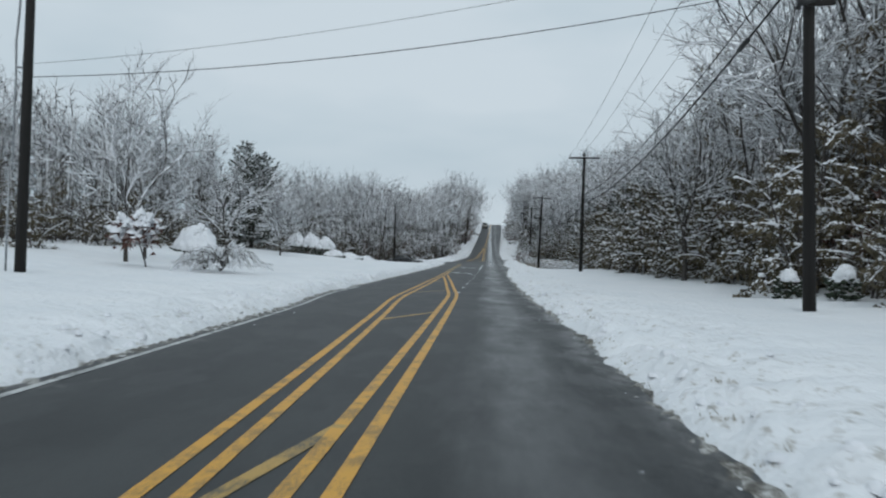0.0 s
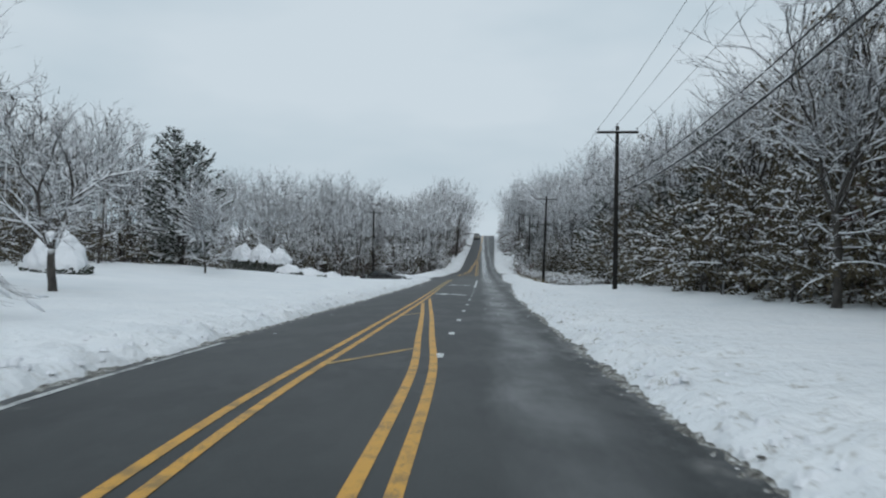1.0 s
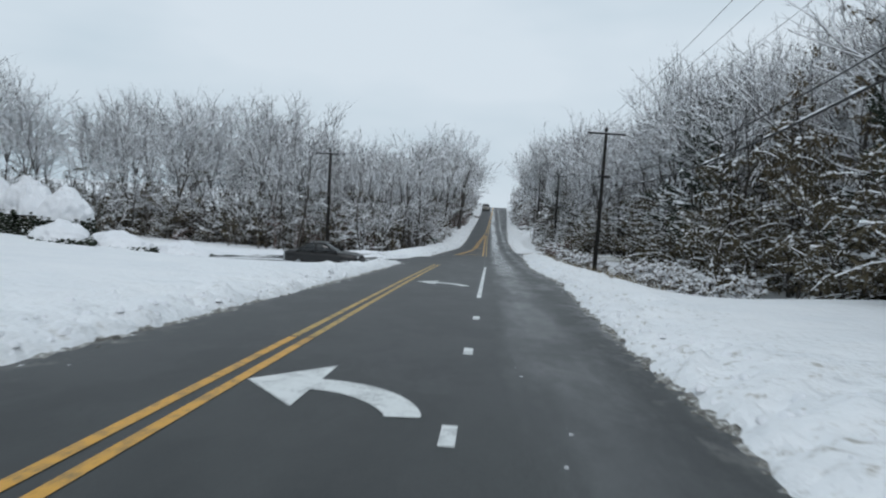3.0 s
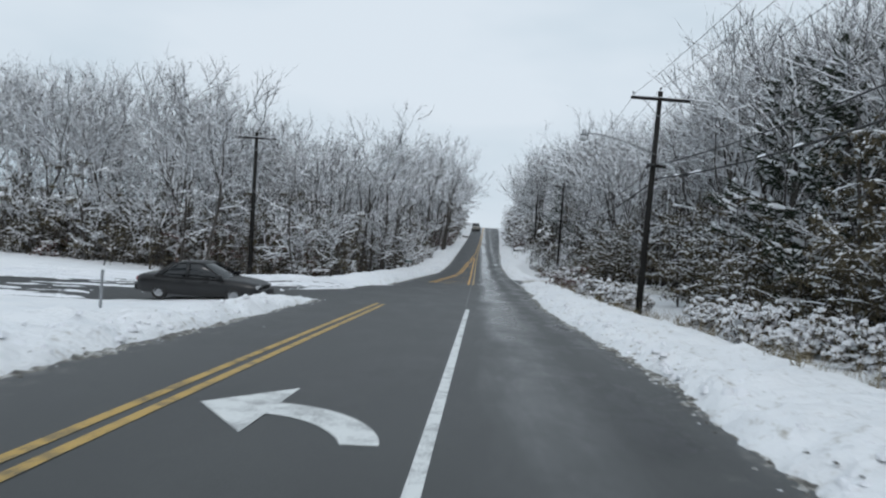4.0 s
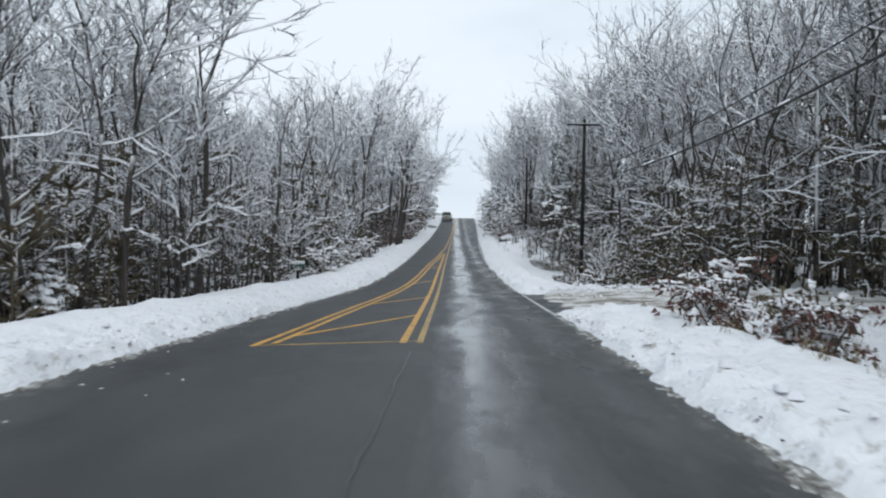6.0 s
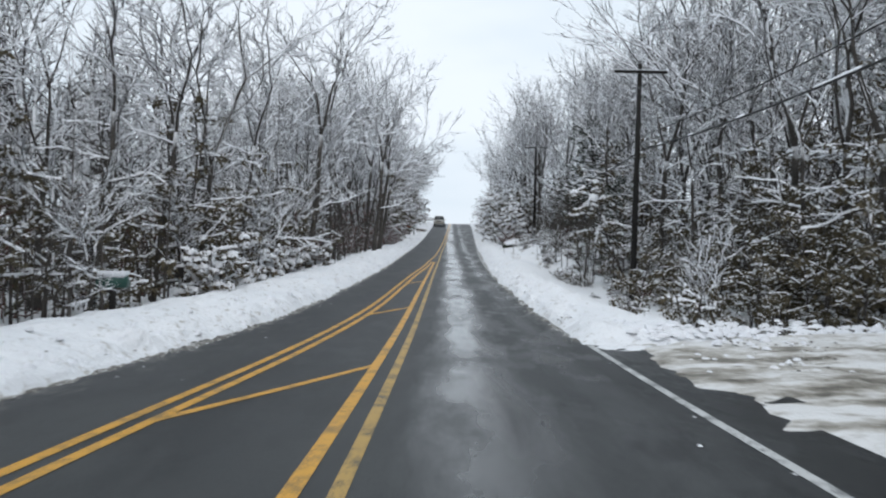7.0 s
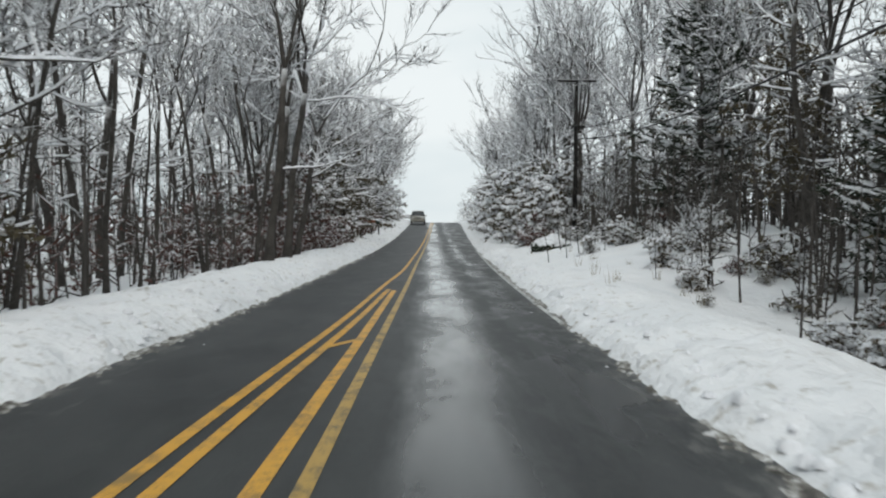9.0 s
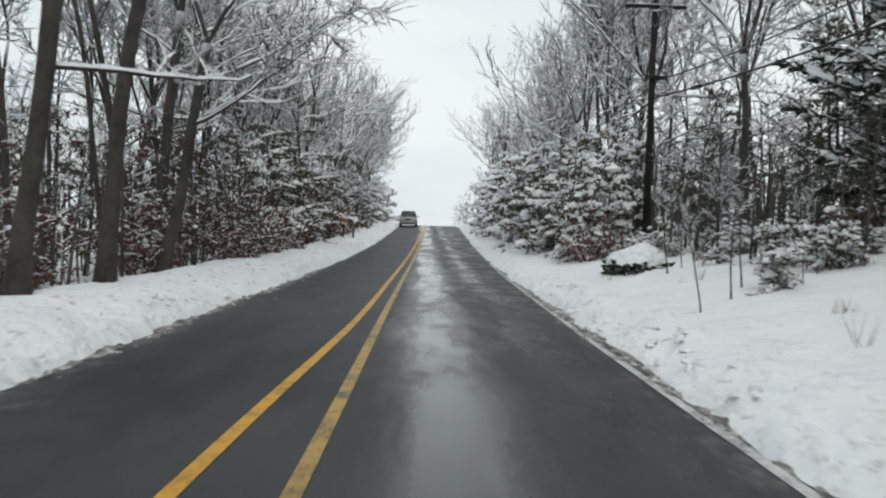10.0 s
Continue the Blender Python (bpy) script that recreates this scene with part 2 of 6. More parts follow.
GRASS = grainy("withered_grass", (0.12, 0.10, 0.06), (0.30, 0.25, 0.15), 4.0, 0.9, 0)
POLE_WOOD = grainy("dark_creosoted_wood", (0.006, 0.0055, 0.005), (0.022, 0.019, 0.017), 2.5, 0.85, 0.008, stretch=(6, 6, 0.4))
STEEL = grainy("galvanised_steel", (0.25, 0.26, 0.27), (0.42, 0.43, 0.44), 8.0, 0.45, 0.001, 0.8)
CABLE = grainy("black_cable", (0.015, 0.015, 0.016), (0.035, 0.035, 0.036), 5.0, 0.6, 0)
LENS = grainy("headlamp_lens", (0.45, 0.46, 0.47), (0.62, 0.63, 0.64), 6.0, 0.15, 0.0)
GLASSY = grainy("grey_porcelain", (0.25, 0.25, 0.26), (0.4, 0.4, 0.41), 9.0, 0.25, 0)


# ---- mesh helpers ----
class Geo:
    """Collects vertices and faces for one mesh."""

    def __init__(self):
        self.v, self.f, self.n = [], [], 0

    def add(self, verts, faces):
        base = self.n
        self.v.extend([tuple(p) for p in verts])
        self.f.extend([tuple(base + i for i in q) for q in faces])
        self.n += len(verts)

    def tube(self, pts, radii, sides, cap=True):
        pts = np.asarray(pts, float)
        k = len(pts)
        tan = np.gradient(pts, axis=0)
        tan /= np.linalg.norm(tan, axis=1)[:, None] + 1e-9
        ref = np.where(np.abs(tan[:, 2:3]) > 0.9, np.array([[1.0, 0, 0]]), np.array([[0, 0, 1.0]]))
        u = np.cross(tan, ref)
        u /= np.linalg.norm(u, axis=1)[:, None] + 1e-9
        w = np.cross(u, tan)
        a = np.arange(sides) * 2 * math.pi / sides + math.pi / 2
        ring = np.cos(a)[None, :, None] * u[:, None, :] + np.sin(a)[None, :, None] * w[:, None, :]
        verts = (pts[:, None, :] + ring * np.asarray(radii, float)[:, None, None]).reshape(-1, 3)
        faces = [(i * sides + j, i * sides + (j + 1) % sides, (i + 1) * sides + (j + 1) % sides, (i + 1) * sides + j) for i in range(k - 1) for j in range(sides)]
        if cap and sides > 2:
            faces += [tuple(range(sides - 1, -1, -1)), tuple((k - 1) * sides + j for j in range(sides))]
        self.add(verts.tolist(), faces)

    def spike(self, p, q, r):
        """A three-sided tapering twig from p to q."""
        d = q - p
        ax = np.array((d[1], -d[0], 0.0))
        k = math.hypot(ax[0], ax[1])
        u = np.array((1.0, 0, 0)) if k < 1e-6 else ax / k
        w = np.cross(u, d / (np.linalg.norm(d) + 1e-9))
        b = self.n
        self.v.extend([tuple(p + w * r), tuple(p - w * 0.5 * r + u * 0.87 * r), tuple(p - w * 0.5 * r - u * 0.87 * r), tuple(q)])
        self.f.extend([(b, b + 1, b + 3), (b + 1, b + 2, b + 3), (b + 2, b, b + 3)])
        self.n += 4

    def sliver(self, p, q, r, rng):
        """The finest twig: one thin tapering blade turned at random."""
        d = q - p
        u = np.cross(d, (rng.uniform(-1, 1), rng.uniform(-1, 1), rng.uniform(-1, 1)))
        u = u / (np.linalg.norm(u) + 1e-9) * r
        b = self.n
        self.v.extend([tuple(p + u), tuple(p - u), tuple(q)])
        self.f.append((b, b + 1, b + 2))
        self.n += 3

    def box(self, x0, x1, y0, y1, z0, z1):
        self.add([(x, y, z) for z in (z0, z1) for y in (y0, y1) for x in (x0, x1)],
                 [(0, 2, 3, 1), (4, 5, 7, 6), (0, 1, 5, 4), (2, 6, 7, 3), (0, 4, 6, 2), (1, 3, 7, 5)])

    def tuft(self, p, along, width, depth):
        """A small pointed clump that lies along a direction."""
        p, a = np.asarray(p, float), np.asarray(along, float)
        side = np.cross(a, (0, 0, 1.0))
        s = np.linalg.norm(side)
        side = np.array([1.0, 0, 0]) if s < 1e-6 else side / s
        up = np.cross(side, a / (np.linalg.norm(a) + 1e-9))
        c = p + a * 0.45
        self.add([p, c + side * width, c + up * depth, c - side * width, c - up * depth, p + a],
                 [(0, 2, 1), (0, 3, 2), (0, 4, 3), (0, 1, 4), (5, 1, 2), (5, 2, 3), (5, 3, 4), (5, 4, 1)])

    def ridge(self, pts, radii, depth, rng, keep=0.8, plain=False):
        """Snow lying along the top of a limb, broken here and there."""
        for i in range(len(pts) - 1):
            d = pts[i + 1] - pts[i]
            flat = math.hypot(d[0], d[1])
            if flat < 0.35 * abs(d[2]) or rng.random() > keep:
                continue
            side = np.array((-d[1], d[0], 0.0)) / flat
            b = self.n
            if plain:
                for p, r in ((pts[i], radii[i]), (pts[i + 1], radii[i + 1])):
                    w, h = r * 0.9 + depth * 0.4, r + depth * rng.uniform(0.6, 1.3)
                    self.v.extend([tuple(p + side * w + np.array((0, 0, r * 0.25))), tuple(p + np.array((0, 0, h))), tuple(p - side * w + np.array((0, 0, r * 0.25)))])
                self.f.extend([(b, b + 1, b + 4, b + 3), (b + 1, b + 2, b + 5, b + 4)])
                self.n += 6
                continue
            for p, r, k in ((pts[i], radii[i], rng.uniform(0.5, 1.0)), (pts[i] + d * 0.5, (radii[i] + radii[i + 1]) / 2, rng.uniform(0.8, 1.4)), (pts[i + 1], radii[i + 1], rng.uniform(0.4, 1.0))):
                w, h = r * 0.9 + depth * 0.35 * k, r + depth * k
                self.v.extend([tuple(p + side * w + np.array((0, 0, r * 0.25))), tuple(p + np.array((0, 0, h))), tuple(p - side * w + np.array((0, 0, r * 0.25)))])
            self.f.extend([(b, b + 1, b + 4, b + 3), (b + 1, b + 2, b + 5, b + 4), (b + 3, b + 4, b + 7, b + 6), (b + 4, b + 5, b + 8, b + 7)])
            self.n += 9

    def pad(self, p, along, width, depth, rng):
        """An uneven pillow of snow weighing on a bough, drooping over its sides."""
        a = np.asarray(along, float)
        for u, size in ((-0.28, 1.0), (0.42, 0.7)):
            c = np.asarray(p) + a * (u + rng.uniform(-0.12, 0.12)) + np.array((0, 0, -0.12 * u * u))
            size *= rng.uniform(0.7, 1.15)
            rx, ry, rz = width * size * rng.uniform(0.8, 1.3), width * size * rng.uniform(0.8, 1.3), depth * size * rng.uniform(0.7, 1.2)
            verts, segs = [(c[0], c[1], c[2] + rz)], 5
            for t, z in ((0.78, 0.66), (0.95, -0.22)):
                for j in range(segs):
                    q, k = 2 * math.pi * (j + 0.5 * (z > 0.5)) / segs, t * rng.uniform(0.78, 1.2)
                    verts.append((c[0] + rx * k * math.cos(q), c[1] + ry * k * math.sin(q), c[2] + rz * (z + rng.uniform(-0.15, 0.15))))
            faces = [(0, 1 + j, 1 + (j + 1) % segs) for j in range(segs)]
            faces += [(1 + j, 1 + segs + j, 1 + segs + (j + 1) % segs, 1 + (j + 1) % segs) for j in range(segs)]
            self.add(verts, faces)

    def lump(self, p, rx, ry, rz, rng, rough=0.2):
        """A rounded, uneven lump, flat below."""
        rings, segs = 2, 6
        verts = [(p[0], p[1], p[2] + rz * (1 + rng.uniform(-rough, rough)))]
        for i in range(1, rings + 1):
            t = i / rings * math.pi * 0.5
            for j in range(segs):
                a = 2 * math.pi * (j + 0.5 * (i % 2)) / segs
                k = 1 + rng.uniform(-rough, rough)
                verts.append((p[0] + rx * k * math.sin(t) * math.cos(a), p[1] + ry * k * math.sin(t) * math.sin(a), p[2] + rz * math.cos(t) * k))
        faces = [(0, 1 + j, 1 + (j + 1) % segs) for j in range(segs)]
        for i in range(rings - 1):
            b = 1 + i * segs
            faces += [(b + j, b + segs + j, b + segs + (j + 1) % segs, b + (j + 1) % segs) for j in range(segs)]
        self.add(verts, faces)

    def mesh(self, name, mat, smooth=True):
        me = bpy.data.meshes.new(name)
        me.from_pydata(self.v, [], self.f)
        me.materials.append(mat)
        if smooth:
            me.polygons.foreach_set("use_smooth", [True] * len(me.polygons))
        me.update()
        return me


def part(name, geo, mat, parent=None, label="", smooth=True):
    ob = new(name, geo if isinstance(geo, bpy.types.Mesh) else geo.mesh(name, mat, smooth))
    if parent:
        ob.parent = parent
    if label:
        ob["label"] = label
    return ob


def from_bm(bm, name, mat, smooth=True):
    me = bpy.data.meshes.new(name)
    bm.to_mesh(me)
    bm.free()
    me.materials.append(mat)
    if smooth:
        me.polygons.foreach_set("use_smooth", [True] * len(me.polygons))
    return me


def bevelled(x0, x1, y0, y1, z0, z1, r=0.01, segs=2):
    bm = bmesh.new()
    bmesh.ops.create_cube(bm, size=1)
    for v in bm.verts:
        v.co = Vector(((x0 + x1) / 2 + v.co.x * (x1 - x0), (y0 + y1) / 2 + v.co.y * (y1 - y0), (z0 + z1) / 2 + v.co.z * (z1 - z0)))
    bmesh.ops.bevel(bm, geom=bm.edges[:], offset=r, segments=segs, affect="EDGES", profile=0.7)
    return bm


# ---- the lie of the land ----
def smooth(a, b, t):
    t = min(1.0, max(0.0, (t - a) / (b - a)))
    return t * t * (3 - 2 * t)


def curve(knots):
    """A smooth curve through a few knots."""
    xs, ys = np.array([k[0] for k in knots], float), np.array([k[1] for k in knots], float)
    d = np.diff(ys) / np.diff(xs)
    m = np.concatenate([[d[0]], (d[1:] + d[:-1]) / 2, [d[-1]]])
    m[1:-1][d[1:] * d[:-1] < 0] = 0

    def f(x):
        i = int(min(max(np.searchsorted(xs, x) - 1, 0), len(xs) - 2))
        h = xs[i + 1] - xs[i]
        t = (x - xs[i]) / h
        if t < 0:
            return ys[0] + m[0] * (x - xs[0])
        if t > 1:
            return ys[-1] + m[-1] * (x - xs[-1])
        return ((2 * t - 3) * t * t + 1) * ys[i] + (t * (1 - t) ** 2) * h * m[i] + (3 - 2 * t) * t * t * ys[i + 1] + (t - 1) * t * t * h * m[i + 1]

    return f


road_z = curve([(-120, 6.0), (-40, 3.2), (0, 0.0), (15.7, -1.27), (31.9, -2.64), (65.6, -5.3), (90.1, -7.12), (113.5, -8.81), (128.2, -9.69),
                (143.3, -10.12), (158.6, -10.42), (180, -10.53), (201, -10.28), (219, -9.7), (235, -9.1), (249, -8.9), (265, -9.1), (318, -12.4), (424, -22.0), (900, -40)])
edge_left = curve([(-120, -4.6), (0, -4.75), (17, -5.1), (25, -5.65), (50, -5.5), (75, -5.25), (84, -5.25), (104, -4.95), (120, -4.6), (130, -3.95), (145, -3.68), (160, -3.62), (400, -3.6), (900, -3.6)])
edge_right = curve([(-120, 1.6), (0, 1.55), (15, 1.45), (25, 1.25), (50, 1.22), (65, 1.55), (76, 2.0), (90, 1.75), (102, 2.15), (118, 2.4), (128, 2.2), (145, 2.05), (160, 2.28), (176, 2.5), (400, 2.5), (900, 2.5)])
sway = curve([(-120, 0.0), (100, 0.0), (150, 0.0), (162, 0.0), (175, 0.08), (200, 0.45), (225, 0.85), (260, 1.3), (900, 9.0)])
edge_left_base, edge_right_base = edge_left, edge_right


def edge_left(y):
    return edge_left_base(y) + sway(y)


def edge_right(y):
    return edge_right_base(y) + sway(y)


OPEN_L, OPEN_R = (87.3, 100.8), (117.5, 126.5)


def wobble(x, y, z=0.0, s=1.0):
    return noise.noise(Vector((x * s, y * s, z)))


def mouth(y, span, soft):
    return smooth(span[0] - soft, span[0] + soft, y) * (1 - smooth(span[1] - soft, span[1] + soft, y))


lawn_left = curve([(0, 0.0), (0.25, 0.13), (0.8, 0.22), (2.5, 0.3), (9, 0.5), (15, 0.95), (25, 1.3), (45, 1.4), (90, 1.5), (800, -8)])
wood_left = curve([(0, 0.0), (0.25, 0.16), (0.8, 0.32), (1.8, 0.42), (3.0, 0.2), (5, -0.15), (9, -0.35), (20, -0.2), (45, 0.6), (90, 1.5), (800, -8)])
lawn_right = curve([(0, 0.0), (0.25, 0.12), (0.8, 0.22), (3, 0.3), (6, 0.42), (9, 0.62), (15, 1.1), (30, 1.8), (60, 2.6), (800, -8)])
rise_right = curve([(0, 0.0), (0.25, 0.12), (0.8, 0.25), (1.8, 0.36), (3.0, 0.6), (5, 1.0), (8, 1.5), (14, 2.0), (30, 2.4), (60, 2.8), (800, -8)])
ditch_right = curve([(0, 0.0), (0.25, 0.14), (0.8, 0.26), (1.8, 0.34), (2.8, 0.12), (4.5, -0.50), (8, -0.45), (14, 0.0), (30, 0.8), (60, 2.2), (800, -8)])

dip_right = curve([(0, 0.0), (0.25, 0.14), (0.7, 0.30), (1.3, 0.36), (2.0, 0.10), (3.2, -0.45), (5, -0.75), (8, -0.65), (14, -0.1), (30, 0.8), (60, 2.2), (800, -8)])


def ground_z(x, y):
    """The height of the snow at a place beside the road."""
    left, z = x < 0, road_z(y)
    d = edge_left(y) - x if left else x - edge_right(y)
    if d <= 0:
        return z - 0.10
    if left:
        k = smooth(84, 106, y)
        h = lawn_left(d) * (1 - k) + wood_left(d) * k
        h -= (0.55 * smooth(1.5, 6, d) + 0.25 * smooth(6, 12, d)) * smooth(70, 86, y) * (1 - smooth(100, 104, y))
        h -= 0.46 * smooth(0.4, 2.5, d) * smooth(74, 83, y) * (1 - smooth(88, 92, y))
        gap = mouth(y, OPEN_L, 2.2 + 0.10 * max(0, 6 - d))
        low = -0.16 - 0.09 * min(d, 9) - 0.02 * max(0.0, min(d, 60) - 9)
    else:
        k = smooth(66, 80, y)
        h = lawn_right(d) * (1 - k) + ditch_right(d) * k
        k = smooth(128, 134, y) * (1 - smooth(146, 154, y))
        h = h * (1 - k) + dip_right(d) * k
        k = smooth(156, 168, y) * (1 - smooth(196, 215, y))
        h = h * (1 - k) + rise_right(d) * k
        gap = mouth(y, OPEN_R, 1.2 + 0.12 * max(0, 5 - d)) * (1 - smooth(16, 22, d))
        low = -0.10
    h = h * (1 - gap) + low * gap
    rough = smooth(0.0, 0.4, d) * (1 - 0.8 * gap)
    near = 1 - smooth(1.5, 4.0, d)
    h += rough * (0.12 * wobble(x, y, 1, 1.3) * (0.22 + near) + 0.10 * wobble(x, y, 4, 3.7) * (0.10 + near) + 0.10 * wobble(x, y, 7, 0.22) * smooth(1, 6, d))
    h += smooth(0.0, 0.2, d) * (1 - smooth(0.5, 1.4, d)) * (1 - gap) * (0.09 * wobble(x, y, 5, 4.5) + 0.10 * max(0.0, wobble(x, y, 9, 2.3)))
    return z + h


# ---- ground: one sheet of snow to the horizon ----
def build_ground():
    ys = [-400, -250, -150, -90, -60, -40, -25, -15, -8] + [i * 0.2 - 4 for i in range(0, 1185)] + [235, 238, 242, 246, 250, 255, 260, 267, 275, 285, 300, 320, 350, 400, 470, 560, 700, 900]
    cols = [0.0, 0.05, 0.11, 0.18, 0.26, 0.35, 0.46, 0.58, 0.72, 0.88, 1.06, 1.27, 1.5, 1.9, 2.4, 3.0, 3.8, 4.8, 6, 7.5, 9.5, 12, 15, 19, 25, 33, 45, 65, 100, 160, 280, 480, 800]
    geo, verts = Geo(), []
    for y in ys:
        yc = max(-120, min(y, 900))
        ragged = 0.12 * wobble(0, y, 11, 0.35) + 0.07 * wobble(0, y, 13, 1.9) + 0.06 * wobble(0, y, 15, 4.7)
        z = road_z(yc)
        row = []
        for d in reversed(cols):
            x = edge_left(yc) - d + ragged * (1 - smooth(0, 1.2, d))
            row.append((x, y, ground_z(edge_left(yc) - d, yc) if d else z - 0.03))
        row.append((edge_left(yc) + 0.3, y, z - 0.12))
        row.append((edge_right(yc) - 0.3, y, z - 0.12))
        ragged = 0.14 * wobble(5, y, 21, 0.35) + 0.08 * wobble(5, y, 23, 1.9) + 0.07 * wobble(5, y, 25, 4.7)
        for d in cols:
            x = edge_right(yc) + d + ragged * (1 - smooth(0, 1.2, d))
            row.append((x, y, ground_z(edge_right(yc) + d, yc) if d else z - 0.03))
        verts += row
    w = len(cols) * 2 + 2
    geo.add(verts, [(i * w + j, i * w + j + 1, (i + 1) * w + j + 1, (i + 1) * w + j) for i in range(len(ys) - 1) for j in range(w - 1)])
    tagged(part("ground", geo, SNOW), "snow-covered verge, lawn and woodland floor", "ground", kind="structure")


def sheet(name, rows, mat, label, category, z_of):
    """A strip of surface across (left, right) pairs of x at each y."""
    geo, n = Geo(), 25
    verts = []
    for y, x0, x1 in rows:
        for i in range(n):
            x = x0 + (x1 - x0) * i / (n - 1)
            verts.append((x, y, z_of(x, y)))
    geo.add(verts, [(i * n + j, i * n + j + 1, (i + 1) * n + j + 1, (i + 1) * n + j) for i in range(len(rows) - 1) for j in range(n - 1)])
    ob = part(name, geo, mat)
    att = ob.data.attributes.new("edge_distance", "FLOAT", "POINT")
    att.data.foreach_set("value", [max(0.0, min(v[0] - edge_left(v[1]), edge_right(v[1]) - v[0])) + 3 * mouth(v[1], OPEN_L, 2.0) * (v[0] < -2) + 3 * mouth(v[1], OPEN_R, 2.0) * (v[0] > 0) if name == "road" else 3.0 for v in verts])
    return tagged(ob, label, category, kind="structure")


def build_roads():
    ys = list(range(-120, 0, 4)) + [i * 0.75 for i in range(0, 360)] + list(range(270, 420, 6))
    sheet("road", [(y, edge_left(y) - 0.7, edge_right(y) + 0.9) for y in ys], ASPHALT,
          "wet dark grey asphalt road between snow banks", "road", lambda x, y: road_z(y))

    def side_z(x, y):
        d = max(0.0, -5.2 - x)
        k = smooth(0, 5, d)
        return road_z(y) * (1 - k) + road_z(94.5) * k - 0.004 - 0.09 * min(d, 9) - 0.02 * max(0, d - 9)

    rows = []
    for i in range(75):
        x = -4.7 - i * 1.0
        flare = 3.2 * (1 - smooth(0, 4.5, i * 1.0))
        rows.append((x, 90.3 - flare, 99.6 + flare * 0.8))
    geo, verts, n = Geo(), [], 13
    for x, y0, y1 in rows:
        for j in range(n):
            y = y0 + (y1 - y0) * j / (n - 1)
            verts.append((x, y, side_z(x, y)))
    geo.add(verts, [(i * n + j, (i + 1) * n + j, (i + 1) * n + j + 1, i * n + j + 1) for i in range(len(rows) - 1) for j in range(n - 1)])
    ob = part("side_road", geo, ASPHALT)
    ob.data.attributes.new("edge_distance", "FLOAT", "POINT").data.foreach_set("value", [3.0] * geo.n)
    tagged(ob, "wet side road with slush tracks at the junction", "road", kind="structure")
    geo, verts, n = Geo(), [], 41
    for i in range(70):
        x = 2.1 + i * 0.28
        flare = 2.6 * (1 - smooth(0, 3.5, x - 2.1))
        for j in range(n):
            y = 117.6 - flare + (9.2 + 1.6 * flare) * j / (n - 1)
            k = smooth(0, 6, x - 2)
            h = 0.05 * wobble(x, y, 2, 0.9) + 0.035 * wobble(x, y, 5, 2.6) + 0.03 * wobble(x, y, 9, 5.0) + 0.03 - 0.09 * (1 - smooth(2.5, 3.6, x + 0.7 * wobble(x, y, 3, 0.6)))
            verts.append((x, y, road_z(y) * (1 - k) + road_z(122) * k + h))
    geo.add(verts, [(i * n + j, (i + 1) * n + j, (i + 1) * n + j + 1, i * n + j + 1) for i in range(69) for j in range(n - 1)])
    sheet("driveway_apron", [(y, 2.2, 7.0) for y in (113.5, 115.5, 117.5, 119.5, 121.5, 123.5, 125.5, 127.0)], ASPHALT, "wet asphalt apron of the driveway", "driveway",
          lambda x, y: road_z(y) * (1 - smooth(0, 6, x - 2)) + road_z(122) * smooth(0, 6, x - 2) - 0.008 - 0.10 * smooth(3.6, 5.5, x))
    tagged(part("driveway", geo, DRIVE_SLUSH), "driveway mouth covered in brown churned slush", "driveway", kind="structure")


def slush_strip(side):
    """Brown slush pushed to the edge of the road, uneven and broken."""
    geo, verts = Geo(), []
    ys = [i * 0.12 - 3 for i in range(1560)]
    offs = (-0.42, -0.33, -0.25, -0.18, -0.11, -0.05, 0.01, 0.07, 0.14, 0.22, 0.32)
    for y in ys:
        gap = mouth(y, OPEN_L if side < 0 else OPEN_R, 0.8)
        for d in offs:
            x = edge_left(y) - d if side < 0 else edge_right(y) + d
            rise = 0.075 * (1 - abs(d - 0.05) / 0.38) - 0.055
            h = rise + 0.03 * wobble(x, y, 31, 1.1) + 0.035 * wobble(x, y, 33, 5.3) + 0.035 * wobble(x, y, 35, 11.0) - 0.1 * gap
            verts.append((x, y, road_z(y) + h))
    n = len(offs)
    geo.add(verts, [(i * n + j, i * n + j + 1, (i + 1) * n + j + 1, (i + 1) * n + j) for i in range(len(ys) - 1) for j in range(n - 1)])
    tagged(part("slush_ridge", geo, SLUSH), "dirty brown slush along the edge of the asphalt", "slush", kind="structure")


# ---- road markings, each painted line a thin raised strip ----
def strip(name, pts, width, mat, label, category="road marking", group="", parent=None):
    geo, verts = Geo(), []
    pts = np.asarray(pts, float)
    d = np.gradient(pts, axis=0)
    nrm = np.stack([-d[:, 1], d[:, 0]], 1)
    nrm /= np.linalg.norm(nrm, axis=1)[:, None]
    for (x, y), (nx, ny) in zip(pts, nrm):
        for s in (-0.5, 0.5):
            px, py = x + nx * s * width, y + ny * s * width
            verts.append((px, py, road_z(py) + 0.006))
    geo.add(verts, [(2 * i + 1, 2 * i, 2 * i + 2, 2 * i + 3) for i in range(len(pts) - 1)])
    return tagged(part(name, geo, mat), label, category, group, kind="structure")


def line(fx, y0, y1, step=0.75):
    n = max(2, int((y1 - y0) / step) + 1)
    return [(fx(y) + sway(y), y) for y in np.linspace(y0, y1, n)]


